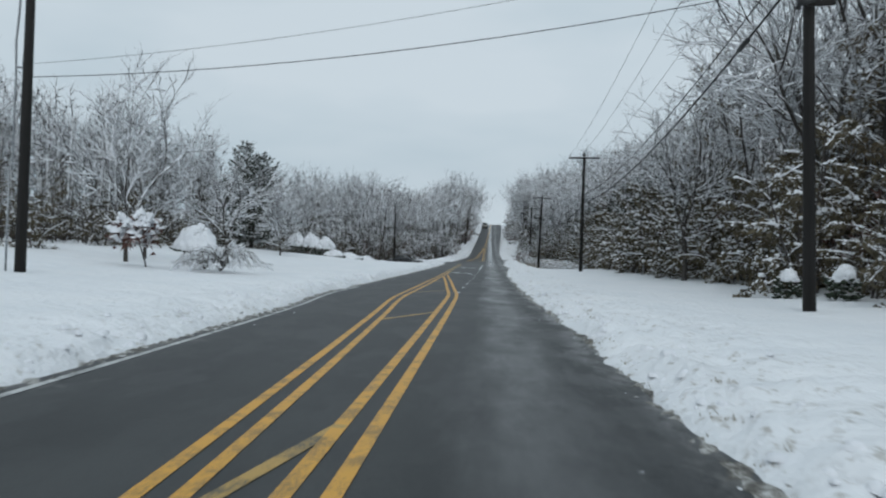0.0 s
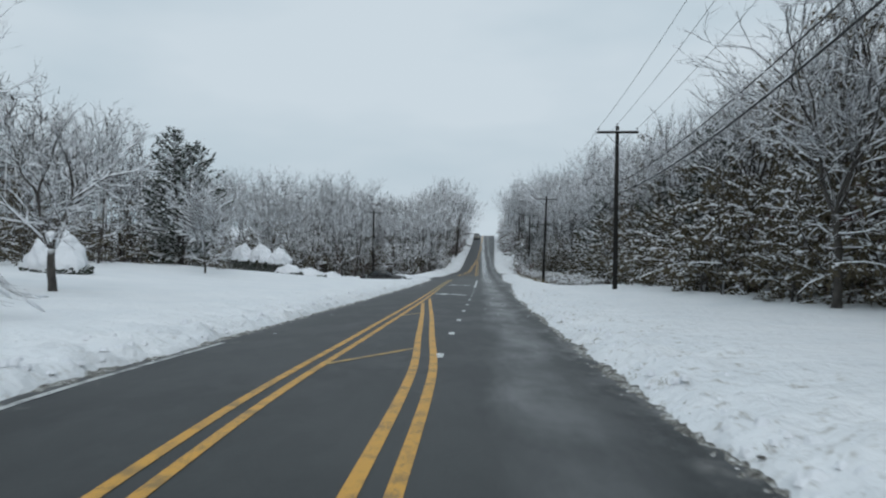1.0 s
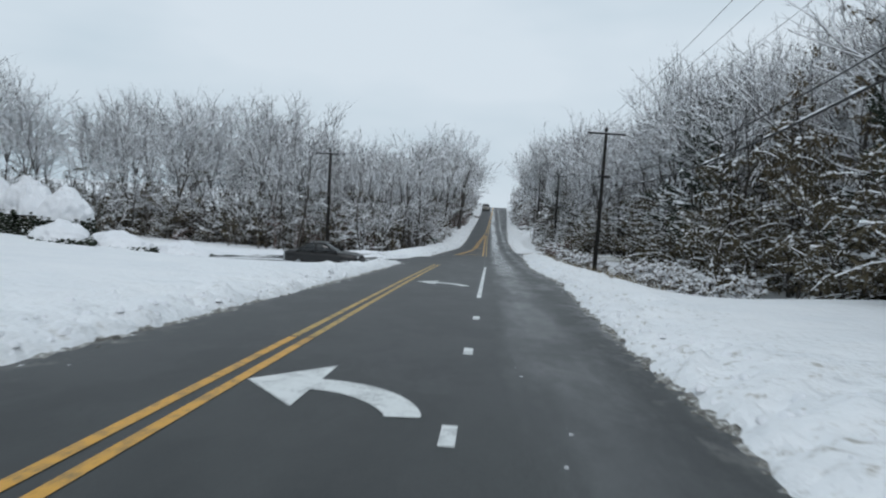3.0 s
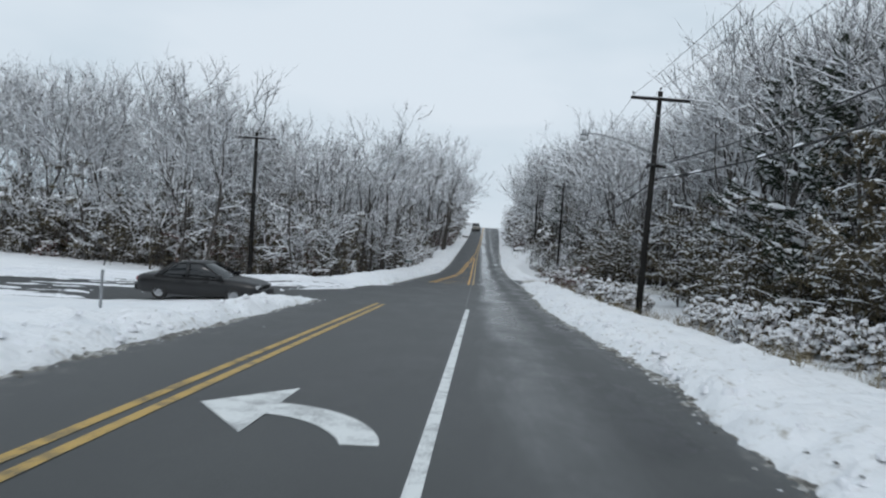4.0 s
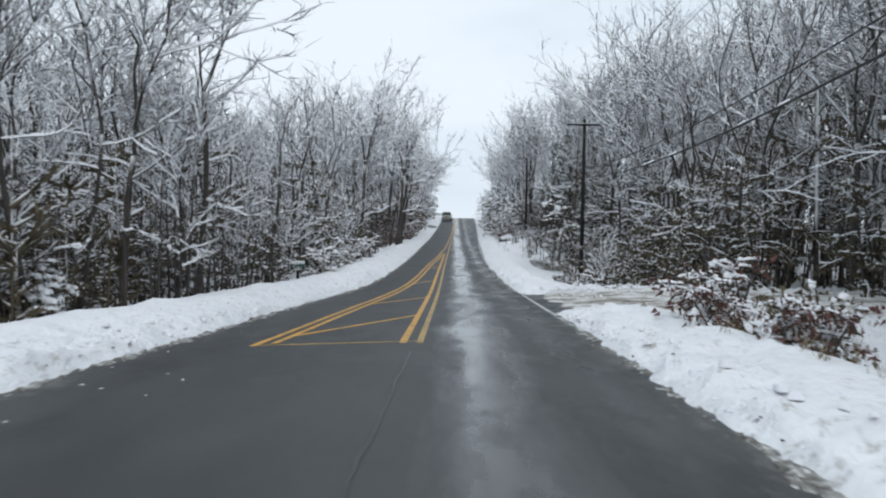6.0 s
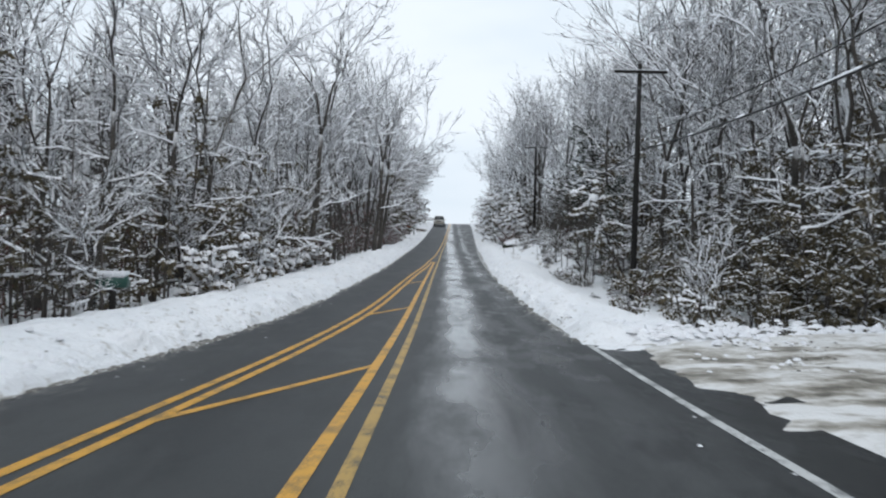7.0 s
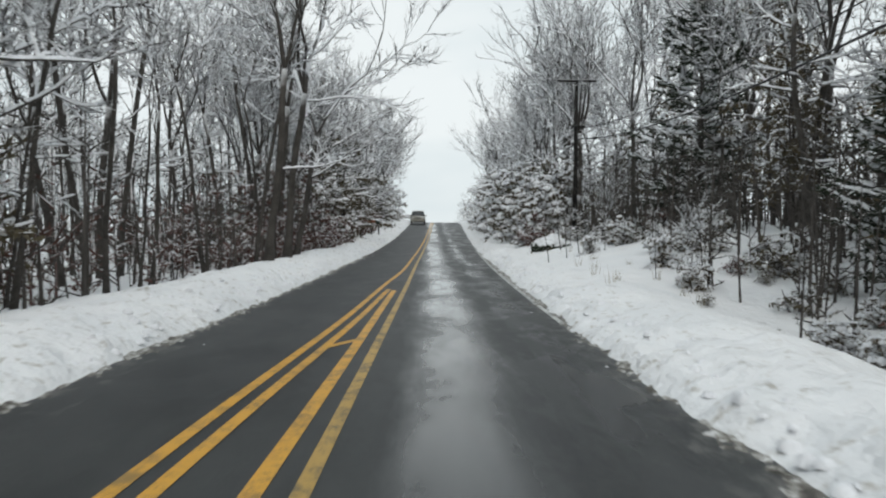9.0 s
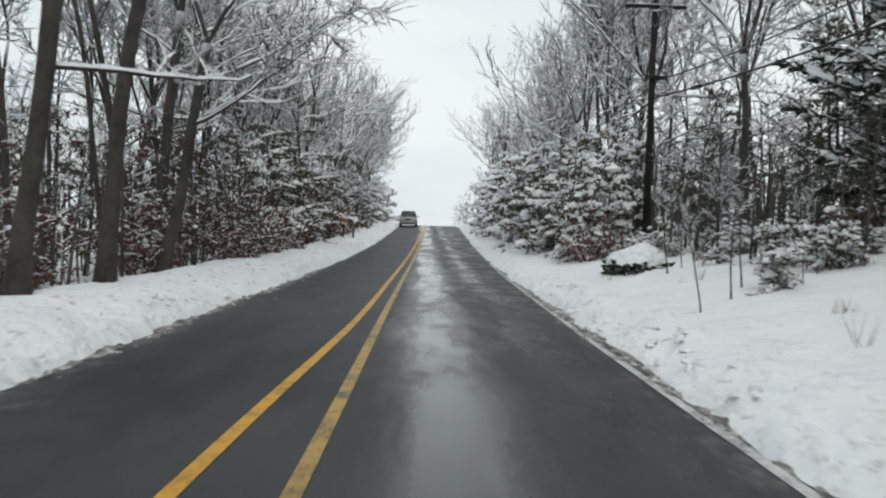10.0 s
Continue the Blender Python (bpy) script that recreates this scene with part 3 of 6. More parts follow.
def build_markings():
    gap = 0.27
    left_out = curve([(-120, -1.5), (-20, -1.9), (0, -2.1), (8, -2.4), (16, -2.8), (23, -3.2), (30, -3.28), (50, -3.38), (72, -3.58), (88, -3.58)])
    left_in = lambda y: left_out(y) + gap - 0.05 * smooth(40, 70, y)
    right_in = curve([(-120, -1.2), (0, -1.4), (20, -1.5), (26, -1.62), (31, -1.95), (38, -2.42), (44, -2.86), (46, -3.0)])
    right_out = lambda y: right_in(y) + gap + 0.02
    g = "double yellow centre lines"
    strip("road_marking", line(left_out, -60, 57.9), 0.115, YELLOW, "long solid yellow line painted on asphalt", group=g)
    strip("road_marking", line(left_out, 58.0, 87.6), 0.11, YELLOW_DULL, "dull worn yellow line running up to the junction", group=g)
    strip("road_marking", line(left_in, -60, 57.9), 0.115, YELLOW, "long solid yellow line painted on asphalt", group=g)
    strip("road_marking", line(left_in, 58.0, 87.2), 0.11, YELLOW_DULL, "dull worn yellow line running up to the junction", group=g)
    strip("road_marking", line(right_in, -60, 45.4), 0.125, YELLOW, "yellow line tapering into the hatched island", group=g)
    strip("road_marking", line(right_out, -60, 49.2), 0.125, YELLOW, "yellow line tapering into the hatched island", group=g)
    for y0 in (-20.5, -8.5, 3.2, 15.0, 26.4, 37.6):
        y1 = y0 + (2.6 if y0 < 30 else 1.6)
        strip("road_marking", [(left_in(y0) + (right_in(y1) - left_in(y0)) * k, y0 + (y1 - y0) * k) for k in (0, 0.5, 1)], 0.12, YELLOW_WORN, "thin diagonal yellow hatch of the island", group="hatches of the island")
    # the second island
    l2 = curve([(109.6, -3.52), (119, -3.06), (125, -2.66), (133, -2.25), (141, -2.05), (149, -1.86), (156, -1.58), (164, -1.36), (170, -1.14), (180, -1.08), (420, -1.08)])
    l2_in = lambda y: l2(y) + 0.24
    r2 = curve([(110.6, -1.13), (140, -1.13), (156, -1.06), (166, -0.98)])
    r2_out = curve([(110.6, -0.84), (150, -0.82), (166, -0.74), (420, -0.76)])
    strip("road_marking", line(l2, 109.8, 330), 0.115, YELLOW, "long solid yellow line painted on asphalt", group=g)
    strip("road_marking", line(l2_in, 110.2, 162.3), 0.115, YELLOW, "yellow line narrowing to the end of the island", group=g)
    strip("road_marking", line(r2, 110.6, 162.0), 0.13, YELLOW, "yellow line narrowing to the end of the island", group=g)
    strip("road_marking", line(r2_out, 110.6, 330), 0.115, YELLOW_WORN, "worn and faded yellow line on wet asphalt", group=g)
    strip("road_marking", [(-3.5, 109.9), (-2.2, 110.4), (-0.85, 110.9)], 0.12, YELLOW_WORN, "yellow line closing the end of the island", group="hatches of the island")
    for y0, y1 in ((111.3, 116.4), (119.9, 123.6), (131.2, 133.4), (142.6, 144.4), (152.8, 153.6)):
        strip("road_marking", [(l2_in(y0) + (r2(y1) - l2_in(y0)) * k, y0 + (y1 - y0) * k) for k in (0, 0.5, 1)], 0.12, YELLOW, "thin diagonal yellow hatch of the island", group="hatches of the island")
    # white markings
    for i in range(9):
        y = 27.9 + 4.25 * i
        strip("road_marking", [(-1.33 + (y - 28) * 0.0105, y - 0.3), (-1.33 + (y - 28) * 0.0105, y + 0.3)], 0.125, WHITE, "short white dash beside the turn lane", group="white lane dashes")
    strip("road_marking", line(lambda y: -0.98 + (y - 67) * 0.006, 66.8, 87.7), 0.12, WHITE, "solid white line beside the turn lane")
    strip("road_marking", line(lambda y: edge_left_base(y) + 0.22, -60, 29), 0.10, WHITE_WORN, "thin worn white edge line beside the snow bank")
    strip("road_marking", line(lambda y: 2.40 - (y - 118) * 0.003, 112, 130), 0.11, WHITE_WORN, "worn white edge line crossing the driveway mouth")
    strip("road_marking", line(lambda y: 2.24 + (y - 164) * 0.012, 155.5, 190), 0.10, WHITE_WORN, "thin worn white edge line beside the snow bank")
    strip("tar_seam", [(-0.93 + 0.05 * wobble(0, y, 41, 0.8) + 0.03 * wobble(0, y, 43, 3.1), y) for y in np.linspace(88.5, 109.5, 90)], 0.035, TAR, "dark seam between two strips of asphalt", "road seam")
    for y in (54.7, 71.9):
        turn_arrow(-3.10, -1.30, y)


def turn_arrow(x_tip, x_tail, y):
    """A left-turn arrow: a long shaft that bends to the left into a broad head."""
    shaft = []
    for k in range(13):
        t = k / 12
        shaft.append((x_tail - 0.16 - 0.98 * t ** 1.5, y - 0.85 + 1.05 * math.sin(t * math.pi / 2)))
    geo = Geo()
    pts = np.array(shaft)
    d = np.gradient(pts, axis=0)
    nrm = np.stack([-d[:, 1], d[:, 0]], 1)
    nrm /= np.linalg.norm(nrm, axis=1)[:, None]
    verts = []
    for i, (p, q) in enumerate(zip(pts, nrm)):
        for s in (-1, 1):
            w = (0.15 + 0.10 * math.sin(i / 12 * math.pi / 2)) * s
            c = p + q * w
            verts.append((c[0], c[1], road_z(c[1]) + 0.007))
    geo.add(verts, [(2 * i + 1, 2 * i, 2 * i + 2, 2 * i + 3) for i in range(12)])
    hx, hy = shaft[-1]
    head = [(hx + 0.02, hy - 0.95), (hx + 0.02, hy + 1.05), (x_tip, hy + 0.02)]
    geo.add([(a, b, road_z(b) + 0.007) for a, b in head], [(0, 1, 2)])
    tagged(part("turn_arrow", geo, WHITE), "white left-turn arrow painted in the turn lane", "road marking", "turn arrows", kind="structure")


# ---- trees ----
def bend(rng, start, way, length, n, lift, jitter):
    """A wandering line that starts one way and lifts or droops."""
    p, d = np.array(start, float), np.array(way, float)
    d /= np.linalg.norm(d)
    pts = [p.copy()]
    for _ in range(n):
        d = d + np.array([rng.gauss(0, jitter), rng.gauss(0, jitter), lift + rng.gauss(0, jitter * 0.6)])
        d /= np.linalg.norm(d)
        p = p + d * length / n
        pts.append(p.copy())
    return np.array(pts)


def at_line(pts, t):
    f = t * (len(pts) - 1)
    i = min(int(f), len(pts) - 2)
    return pts[i] + (pts[i + 1] - pts[i]) * (f - i), pts[i + 1] - pts[i]


def tilt(rng, d, angle, about=None):
    """A direction that leaves d by an angle, to a chosen or random side."""
    d = d / (np.linalg.norm(d) + 1e-9)
    ref = np.array((1.0, 0, 0)) if abs(d[2]) > 0.8 else np.array((0, 0, 1.0))
    u = np.cross(d, ref)
    u /= np.linalg.norm(u) + 1e-9
    w = np.cross(d, u)
    a = rng.uniform(0, 6.283) if about is None else about
    return d * math.cos(angle) + (u * math.cos(a) + w * math.sin(a)) * math.sin(angle)


def forked_tree(seed, height, radius, bole=0.38, leaders=3, spread=0.42, levels=4, twigs=4, twig_r=0.012, low=7, lean=0.05, snow=1.0, reach=(), sides=2, lift=0.06):
    """Meshes of a broad-leaved tree in winter: a bole that forks again and again into an upswept fan of twigs."""
    rng = random.Random(seed)
    wood, fine, white = Geo(), Geo(), Geo()
    crown = height * (1 - bole)
    first = crown / 2.35

    def twig_fan(pts, ln, droop):
        for k in range(twigs):
            p, d = at_line(pts, 0.12 + 0.88 * (k + rng.random()) / twigs)
            w = d / (np.linalg.norm(d) + 1e-6) + np.array((rng.gauss(0, 0.5), rng.gauss(0, 0.5), rng.gauss(0.22 - droop, 0.3)))
            w = w / np.linalg.norm(w) * (0.35 + 0.42 * ln) * rng.uniform(0.6, 1.1)
            q = p + w
            fine.spike(p, q, twig_r)
            if rng.random() < 0.9 * snow and abs(w[2]) < 1.6 * math.hypot(w[0], w[1]):
                up = np.array((0, 0, twig_r * 1.5))
                white.spike(p + w * 0.05 + up, p + w * rng.uniform(0.6, 0.9) + up, twig_r * rng.uniform(1.2, 2.5))
            for _ in range(2):
                b = p + w * rng.uniform(0.15, 0.95)
                x = w * rng.uniform(0.3, 0.6) + np.array((rng.gauss(0, 0.5), rng.gauss(0, 0.5), rng.gauss(0.1 - droop, 0.35))) * np.linalg.norm(w) * 0.55
                fine.sliver(b, b + x, twig_r * 0.9, rng)

    def grow(p, d, ln, r, lev, droop=0.0):
        n = 4 if lev < 3 else 3
        pts = bend(rng, p, d, ln, n, lift - droop, 0.10 + 0.025 * lev)
        end = max(0.006, r * (0.66 if lev < levels else 0.4))
        rad = np.linspace(r, end, n + 1)
        (wood if lev < levels else fine).tube(pts, rad, (7, 6, 5, 4, 3, 3)[lev], False)
        white.ridge(pts, rad, (0.055 + 0.5 * min(r, 0.05)) * snow, rng, 0.85, lev == levels)
        if lev == levels:
            twig_fan(pts, ln, droop)
            return
        tip = pts[-1] - pts[-2]
        spin = rng.uniform(0, 6.283)
        forks = 3 if rng.random() < 0.1 else 2
        for k in range(forks):
            grow(pts[-1], tilt(rng, tip, rng.uniform(0.24, 0.55), spin + 6.283 * k / forks + rng.uniform(-0.4, 0.4)), ln * rng.uniform(0.58, 0.82), end * rng.uniform(0.72, 0.92), lev + 1, droop)
        for k in range(sides if lev < 3 else 1):
            q, e = at_line(pts, rng.uniform(0.3, 0.9))
            grow(q, tilt(rng, e, rng.uniform(0.6, 1.05)), ln * rng.uniform(0.42, 0.7), max(0.008, end * rng.uniform(0.42, 0.62)), lev + 1, droop)

    a = rng.uniform(0, 6.283)
    base = bend(rng, (0, 0, -0.3), (lean * math.cos(a), lean * math.sin(a), 1), height * bole + 0.3, 6, 0.02, 0.05)
    rad = np.linspace(radius, radius * 0.74, 7)
    rad[0] *= 1.5
    rad[1] *= 1.06
    wood.tube(base, rad, 9)
    spin = rng.uniform(0, 6.283)
    for k in range(leaders):
        grow(base[-1], tilt(rng, np.array((0, 0, 1.0)), spread * rng.uniform(0.45 if k else 0.15, 1.15), spin + 6.283 * k / leaders), first * rng.uniform(0.85, 1.15), radius * 0.74 * (0.8 if k == 0 else rng.uniform(0.5, 0.72)), 1)
    for k in range(low):
        q, e = at_line(base, 0.46 + 0.52 * (k + rng.random()) / max(low, 1))
        b = k * 2.4 + rng.uniform(-0.5, 0.5)
        grow(q, np.array((math.cos(b), math.sin(b), rng.uniform(0.0, 0.6))), height * rng.uniform(0.09, 0.17), radius * 0.16 + 0.008, levels - 1, 0.06)
    for t, b, ln, rise in reach:
        q, e = at_line(base, min(t / bole, 0.99))
        pts = bend(rng, q, (math.cos(b), math.sin(b), rise), ln, 8, 0.035, 0.13)
        r = np.linspace(radius * 0.32, 0.016, 9)
        wood.tube(pts, r, 6, False)
        white.ridge(pts, r, 0.045, rng, 0.95)
        for k in range(7):
            p, d = at_line(pts, 0.35 + 0.65 * (k + rng.random()) / 7)
            grow(p, tilt(rng, d, rng.uniform(0.4, 0.9)), ln * rng.uniform(0.09, 0.16), 0.013, levels - 1, 0.02)
    k = height / max(v[2] for v in fine.v)
    for geo in (wood, fine, white):
        geo.v = [(x * k, y * k, z * k) for x, y, z in geo.v]
    return wood.mesh("trunk", BARK), fine.mesh("crown", TWIG), white.mesh("snow_load", SNOW_LOAD)


def laden_tree(seed, height, stems, boughs, leaf, span=0.42, load=1.0, leafy=1.0, lean=0.12, start=0.12, toward=None, puff=1.0):
    """Meshes of a small understorey tree whose boughs arch over under pillows of snow."""
    rng = random.Random(seed)
    wood, green, white = Geo(), Geo(), Geo()
    for s in range(stems):
        a = rng.uniform(0, 6.283) if toward is None else toward
        k = rng.uniform(0.3, 1.4) * lean if stems > 1 else lean
        h = height * (1 if s == 0 else rng.uniform(0.6, 0.95))
        stem = bend(rng, (0.15 * math.cos(a) * (stems > 1), 0.15 * math.sin(a) * (stems > 1), -0.2), (k * math.cos(a), k * math.sin(a), 1), h, 7, 0.0, 0.07)
        wood.tube(stem, np.linspace(0.012 + 0.008 * height, 0.012, 8), 5, False)
        for i in range(boughs):
            t = start + (0.97 - start) * (i + rng.random()) / boughs
            p, _ = at_line(stem, t)
            b = i * 2.4 + rng.uniform(-0.7, 0.7)
            ln = height * span * (1.05 - 0.75 * t) * rng.uniform(0.6, 1.15) + 0.3
            bp = bend(rng, p, (math.cos(b), math.sin(b), rng.uniform(-0.2, 1.3)), ln, 5, rng.uniform(-0.22, -0.04), 0.16)
            rad = np.linspace(0.010 + 0.012 * ln, 0.007, 6)
            wood.tube(bp, rad, 3, False)
            white.ridge(bp, rad, 0.05 * load, rng, 0.7, True)
            for j in range(max(4, int(5.0 * ln))):
                q, e = at_line(bp, 0.15 + 0.85 * rng.random())
                w = tilt(rng, e, rng.uniform(0.4, 1.2)) * rng.uniform(0.18, 0.42) * (0.6 + 0.2 * ln)
                w[2] = w[2] * 0.6 - 0.06
                wood.spike(q, q + w, 0.008)
                for _ in range(int(8 * leafy)):
                    f = q + w * rng.uniform(0.0, 1.1) + np.array((rng.gauss(0, 0.08), rng.gauss(0, 0.08), rng.gauss(-0.03, 0.07)))
                    green.sliver(f, f + np.array((rng.gauss(0, 0.09), rng.gauss(0, 0.09), rng.gauss(-0.06, 0.08))), 0.05, rng)
                if rng.random() < 0.42 * load:
                    z = rng.uniform(0.55, 1.25) * puff
                    white.pad(q + w * 0.5 + np.array((0, 0, 0.05)), w * rng.uniform(0.7, 1.2) + np.array((0, 0, rng.gauss(0, 0.05))), rng.uniform(0.05, 0.115) * z, rng.uniform(0.05, 0.10) * z, rng)
    return wood.mesh("branchwork", TWIG), green.mesh("foliage", leaf), white.mesh("snow_load", SNOW_LOAD)


def conifer(seed, height, width, boughs, tufts, clump=1.0, tops=1, foot=0.06):
    """Meshes of an evergreen with ragged boughs that turn up at their ends."""
    rng = random.Random(seed)
    wood, green, snow = Geo(), Geo(), Geo()
    axes = []
    for k in range(tops):
        lean = 0 if tops == 1 else (0.10 if k else -0.06)
        h = height * (1 - 0.10 * k)
        axis = np.array([(0, 0, -0.3), (lean * h * 0.5, 0, h * 0.5), (lean * h, 0.05, h * 0.97)])
        wood.tube(axis, [height * 0.017, height * 0.010, 0.02], 7)
        axes.append(axis)
    phase = rng.uniform(0, 6)
    for i in range(boughs):
        t = ((i + rng.random()) / boughs) ** 1.1
        axis = axes[i % tops]
        p0, _ = at_line(axis, foot + (0.99 - foot) * t)
        a = i * 2.39996 + rng.uniform(-0.6, 0.6)
        uneven = 0.8 + 0.22 * math.sin(3 * a + phase + 7 * t) + rng.uniform(-0.2, 0.25)
        ln = (width * min(1.0, 0.62 + 1.4 * t) * (1 - t) ** 0.62 + 0.35) * uneven
        out = np.array([math.cos(a), math.sin(a), rng.uniform(-0.35, 0.25) + 0.8 * t * t])
        bp = bend(rng, p0, out, ln, 5, 0.10, 0.14)
        wood.tube(bp, np.linspace(0.035, 0.008, 6), 3, False)
        snow.ridge(bp[1:], [0.05, 0.09, 0.10, 0.08, 0.03], 0.10 * clump, rng, 0.45)
        for k in range(max(5, int(tufts * ln / width * 1.6))):
            u = 0.25 + 0.75 * rng.random() ** 0.8
            p, d = at_line(bp, u)
            side = np.cross(d, (0, 0, 1.0))
            side /= np.linalg.norm(side) + 1e-6
            way = d / np.linalg.norm(d) * rng.uniform(0.2, 0.9) + side * rng.uniform(-1, 1) + np.array([0, 0, rng.uniform(-0.6, 0.35)])
            way *= rng.uniform(0.25, 0.55)
            green.tuft(p, way, 0.07, 0.06)
            for _ in range(3):
                q = p + way * rng.uniform(0.1, 0.9)
                green.sliver(q, q + way * 0.6 + np.array([rng.gauss(0, 0.14), rng.gauss(0, 0.14), rng.gauss(-0.02, 0.12)]), 0.035, rng)
            if rng.random() < 0.2:
                w = rng.uniform(0.05, 0.13) * clump
                snow.tuft(p + np.array([0, 0, 0.06]) + way * 0.2, way * rng.uniform(0.5, 1.0) * clump, w, w * 0.7)
        for _ in range(2):
            if rng.random() < 0.15 + 0.35 * t:
                q, e = at_line(bp, rng.uniform(0.45, 0.9))
                e = e / (np.linalg.norm(e) + 1e-6) * rng.uniform(0.25, 0.5) * clump
                w = rng.uniform(0.06, 0.13) * clump
                snow.pad(q + e * 0.5 + np.array([0, 0, 0.06]), e * 1.2, w, w * 0.6, rng)
    return wood.mesh("trunk", BARK), green.mesh("crown", NEEDLE), snow.mesh("snow_load", SNOW_LOAD)


def plant(name, meshes, names, m, label, category, group=""):
    base = new(name)
    base.matrix_basis = m
    for me, nm in zip(meshes, names):
        o = new(nm, me)
        o.parent = base
        if nm in ("branchwork", "foliage", "snow_load"):
            o["kind"] = "stuff"
    return tagged(base, label, category, group)


build_ground()
build_roads()
build_markings()
slush_strip(-1)
slush_strip(1)

# ---- woods ----
rng = random.Random(5)
TALL = [forked_tree(11 + i, 17.0, 0.17, (0.40, 0.34, 0.44, 0.38)[i], (3, 4, 3, 2)[i], 0.42, low=4) for i in range(4)]
MID = [forked_tree(31 + i, 13.5, 0.12, (0.36, 0.42, 0.32, 0.40)[i], (3, 2, 3, 2)[i], 0.28, low=5) for i in range(4)]
LIGHT = [forked_tree(51 + i, 15.0, 0.11, 0.36, 4, 0.36, levels=3, twigs=7, twig_r=0.014, low=3, sides=3) for i in range(3)]
SLIM = [forked_tree(61 + i, 12.0, (0.09, 0.07, 0.11)[i], (0.52, 0.46, 0.58)[i], 2, 0.24, levels=3, twig_r=0.011, low=4, lean=(0.04, 0.12, 0.06)[i]) for i in range(3)]
CLEAN = [forked_tree(65 + i, 12.0, (0.085, 0.07, 0.10)[i], (0.56, 0.62, 0.66)[i], 2, 0.24, levels=3, twig_r=0.011, low=0, lean=(0.05, 0.14, 0.08)[i]) for i in range(3)]
SAPLING = [forked_tree(71 + i, 6.0, 0.040, (0.24, 0.32, 0.20)[i], (3, 2, 3)[i], 0.45, levels=3, twig_r=0.010, low=4, lean=0.10, snow=1.1) for i in range(3)]
CEDAR = [laden_tree(91 + i, 4.4, 3, 9, LEAF, 0.42, 0.62, 1.25, 0.22, 0.04) for i in range(3)]
BRUSH = [laden_tree(101 + i, 1.7, 8, 4, (LEAF, RUST, LEAF)[i], 0.42, 0.8, 0.6, 0.4, 0.1) for i in range(3)]
RUSSET = [laden_tree(111 + i, 3.0, 5, 7, RUST, 0.40, 0.5, 1.2, 0.3, 0.05) for i in range(2)]
OLIVE = snowy("withered_olive_leaves", (0.062, 0.051, 0.031), (0.180, 0.142, 0.088), 1.5, 0.70, 1.0, 1.6, patch=0.45)
SNOWY = [laden_tree(121 + i, 3.0, 6, 7, OLIVE, 0.42, 2.0, 0.9, 0.35, 0.05, None, 2.0) for i in range(2)]
LEAFY = [laden_tree(171 + i, 10.0, 2, 20, OLIVE, 0.22, 0.55, 1.1, 0.10, 0.15) for i in range(2)]
LADEN = [laden_tree(141 + i, (5.5, 7.0, 4.5)[i], (1, 2, 3)[i], (17, 14, 10)[i], LEAF, load=(0.9, 0.8, 1.0)[i]) for i in range(3)]
HOLLY = [laden_tree(131 + i, 7.0, 2, 15, LEAF, 0.32, 0.6, 1.25, 0.10, 0.08) for i in range(2)]
SAPLING_PARTS = ("branchwork", "crown", "snow_load")
TREE_PARTS, BUSH_PARTS = ("trunk", "crown", "snow_load"), ("branchwork", "foliage", "snow_load")


def stand(x, y, turn=None, size=1.0, sink=0.05):
    return pose(x, y, ground_z(x, y) - sink, 0, 0, rng.uniform(0, 360) if turn is None else turn) @ Matrix.Diagonal((size, size, size * rng.uniform(0.94, 1.08), 1))


def tree(kind, x, y, size, label, group):
    return plant("sapling" if kind is SAPLING else "tree", rng.choice(kind), SAPLING_PARTS if kind is SAPLING else TREE_PARTS, stand(x, y, None, size), label, "tree", group)


def bush(kind, x, y, size, label, group):
    return plant("bush", rng.choice(kind), BUSH_PARTS, stand(x, y, None, size), label, "bush", group)


def clear(x, y):
    return not (x < 0 and 84 < y < 106 and x > -60) and not (x > 0 and 116 < y < 129 and x < 14)


def wood_edge_left(y):
    return -9.0 if y < 116 else (-7.4 if y < 150 else -6.2 + sway(y))


def wood_edge_right(y):
    return 11.5 if y < 72 else (12.5 if y < 129 else (10.7 if y < 157 else (10.5 if y < 186 else 7.5)))


right_height = curve([(0, 13.0), (60, 13.5), (85, 14.5), (110, 17.5), (150, 18.0), (190, 17.0), (260, 15.0)])
left_height = curve([(100, 11.5), (150, 12.0), (170, 15.0), (215, 14.0), (260, 14.0)])
NOMINAL = {id(TALL): 17.0, id(MID): 13.5, id(LIGHT): 15.0}
L_LADEN = "small understorey tree arching under pillows of snow"
L_TALL, L_MID, L_BACK = "tall leafless tree with snow along its branches", "slender leafless woodland tree laden with snow", "bare woodland tree under snow behind the roadside trees"
y = 107.0
while y < 250:
    e = wood_edge_left(y)
    for r, kind, lab in ((0.0, MID, L_MID), (3.6, TALL if 110 < y < 190 else LIGHT, L_TALL)):
        if y > 200:
            kind = LIGHT
        if (r > 3 and (y > 215 or y < 112)) or (r < 1 and (160 < y < 186 or (int(y) % 2 and y < 186))):
            continue
        x = e - r - rng.uniform(0, 2.4)
        tree(kind, x, y + rng.uniform(-1.6, 1.6), left_height(y) / NOMINAL[id(kind)] * rng.uniform(0.82, 1.08), lab, "woodland trees")
    y += 4.6
y = 107.5
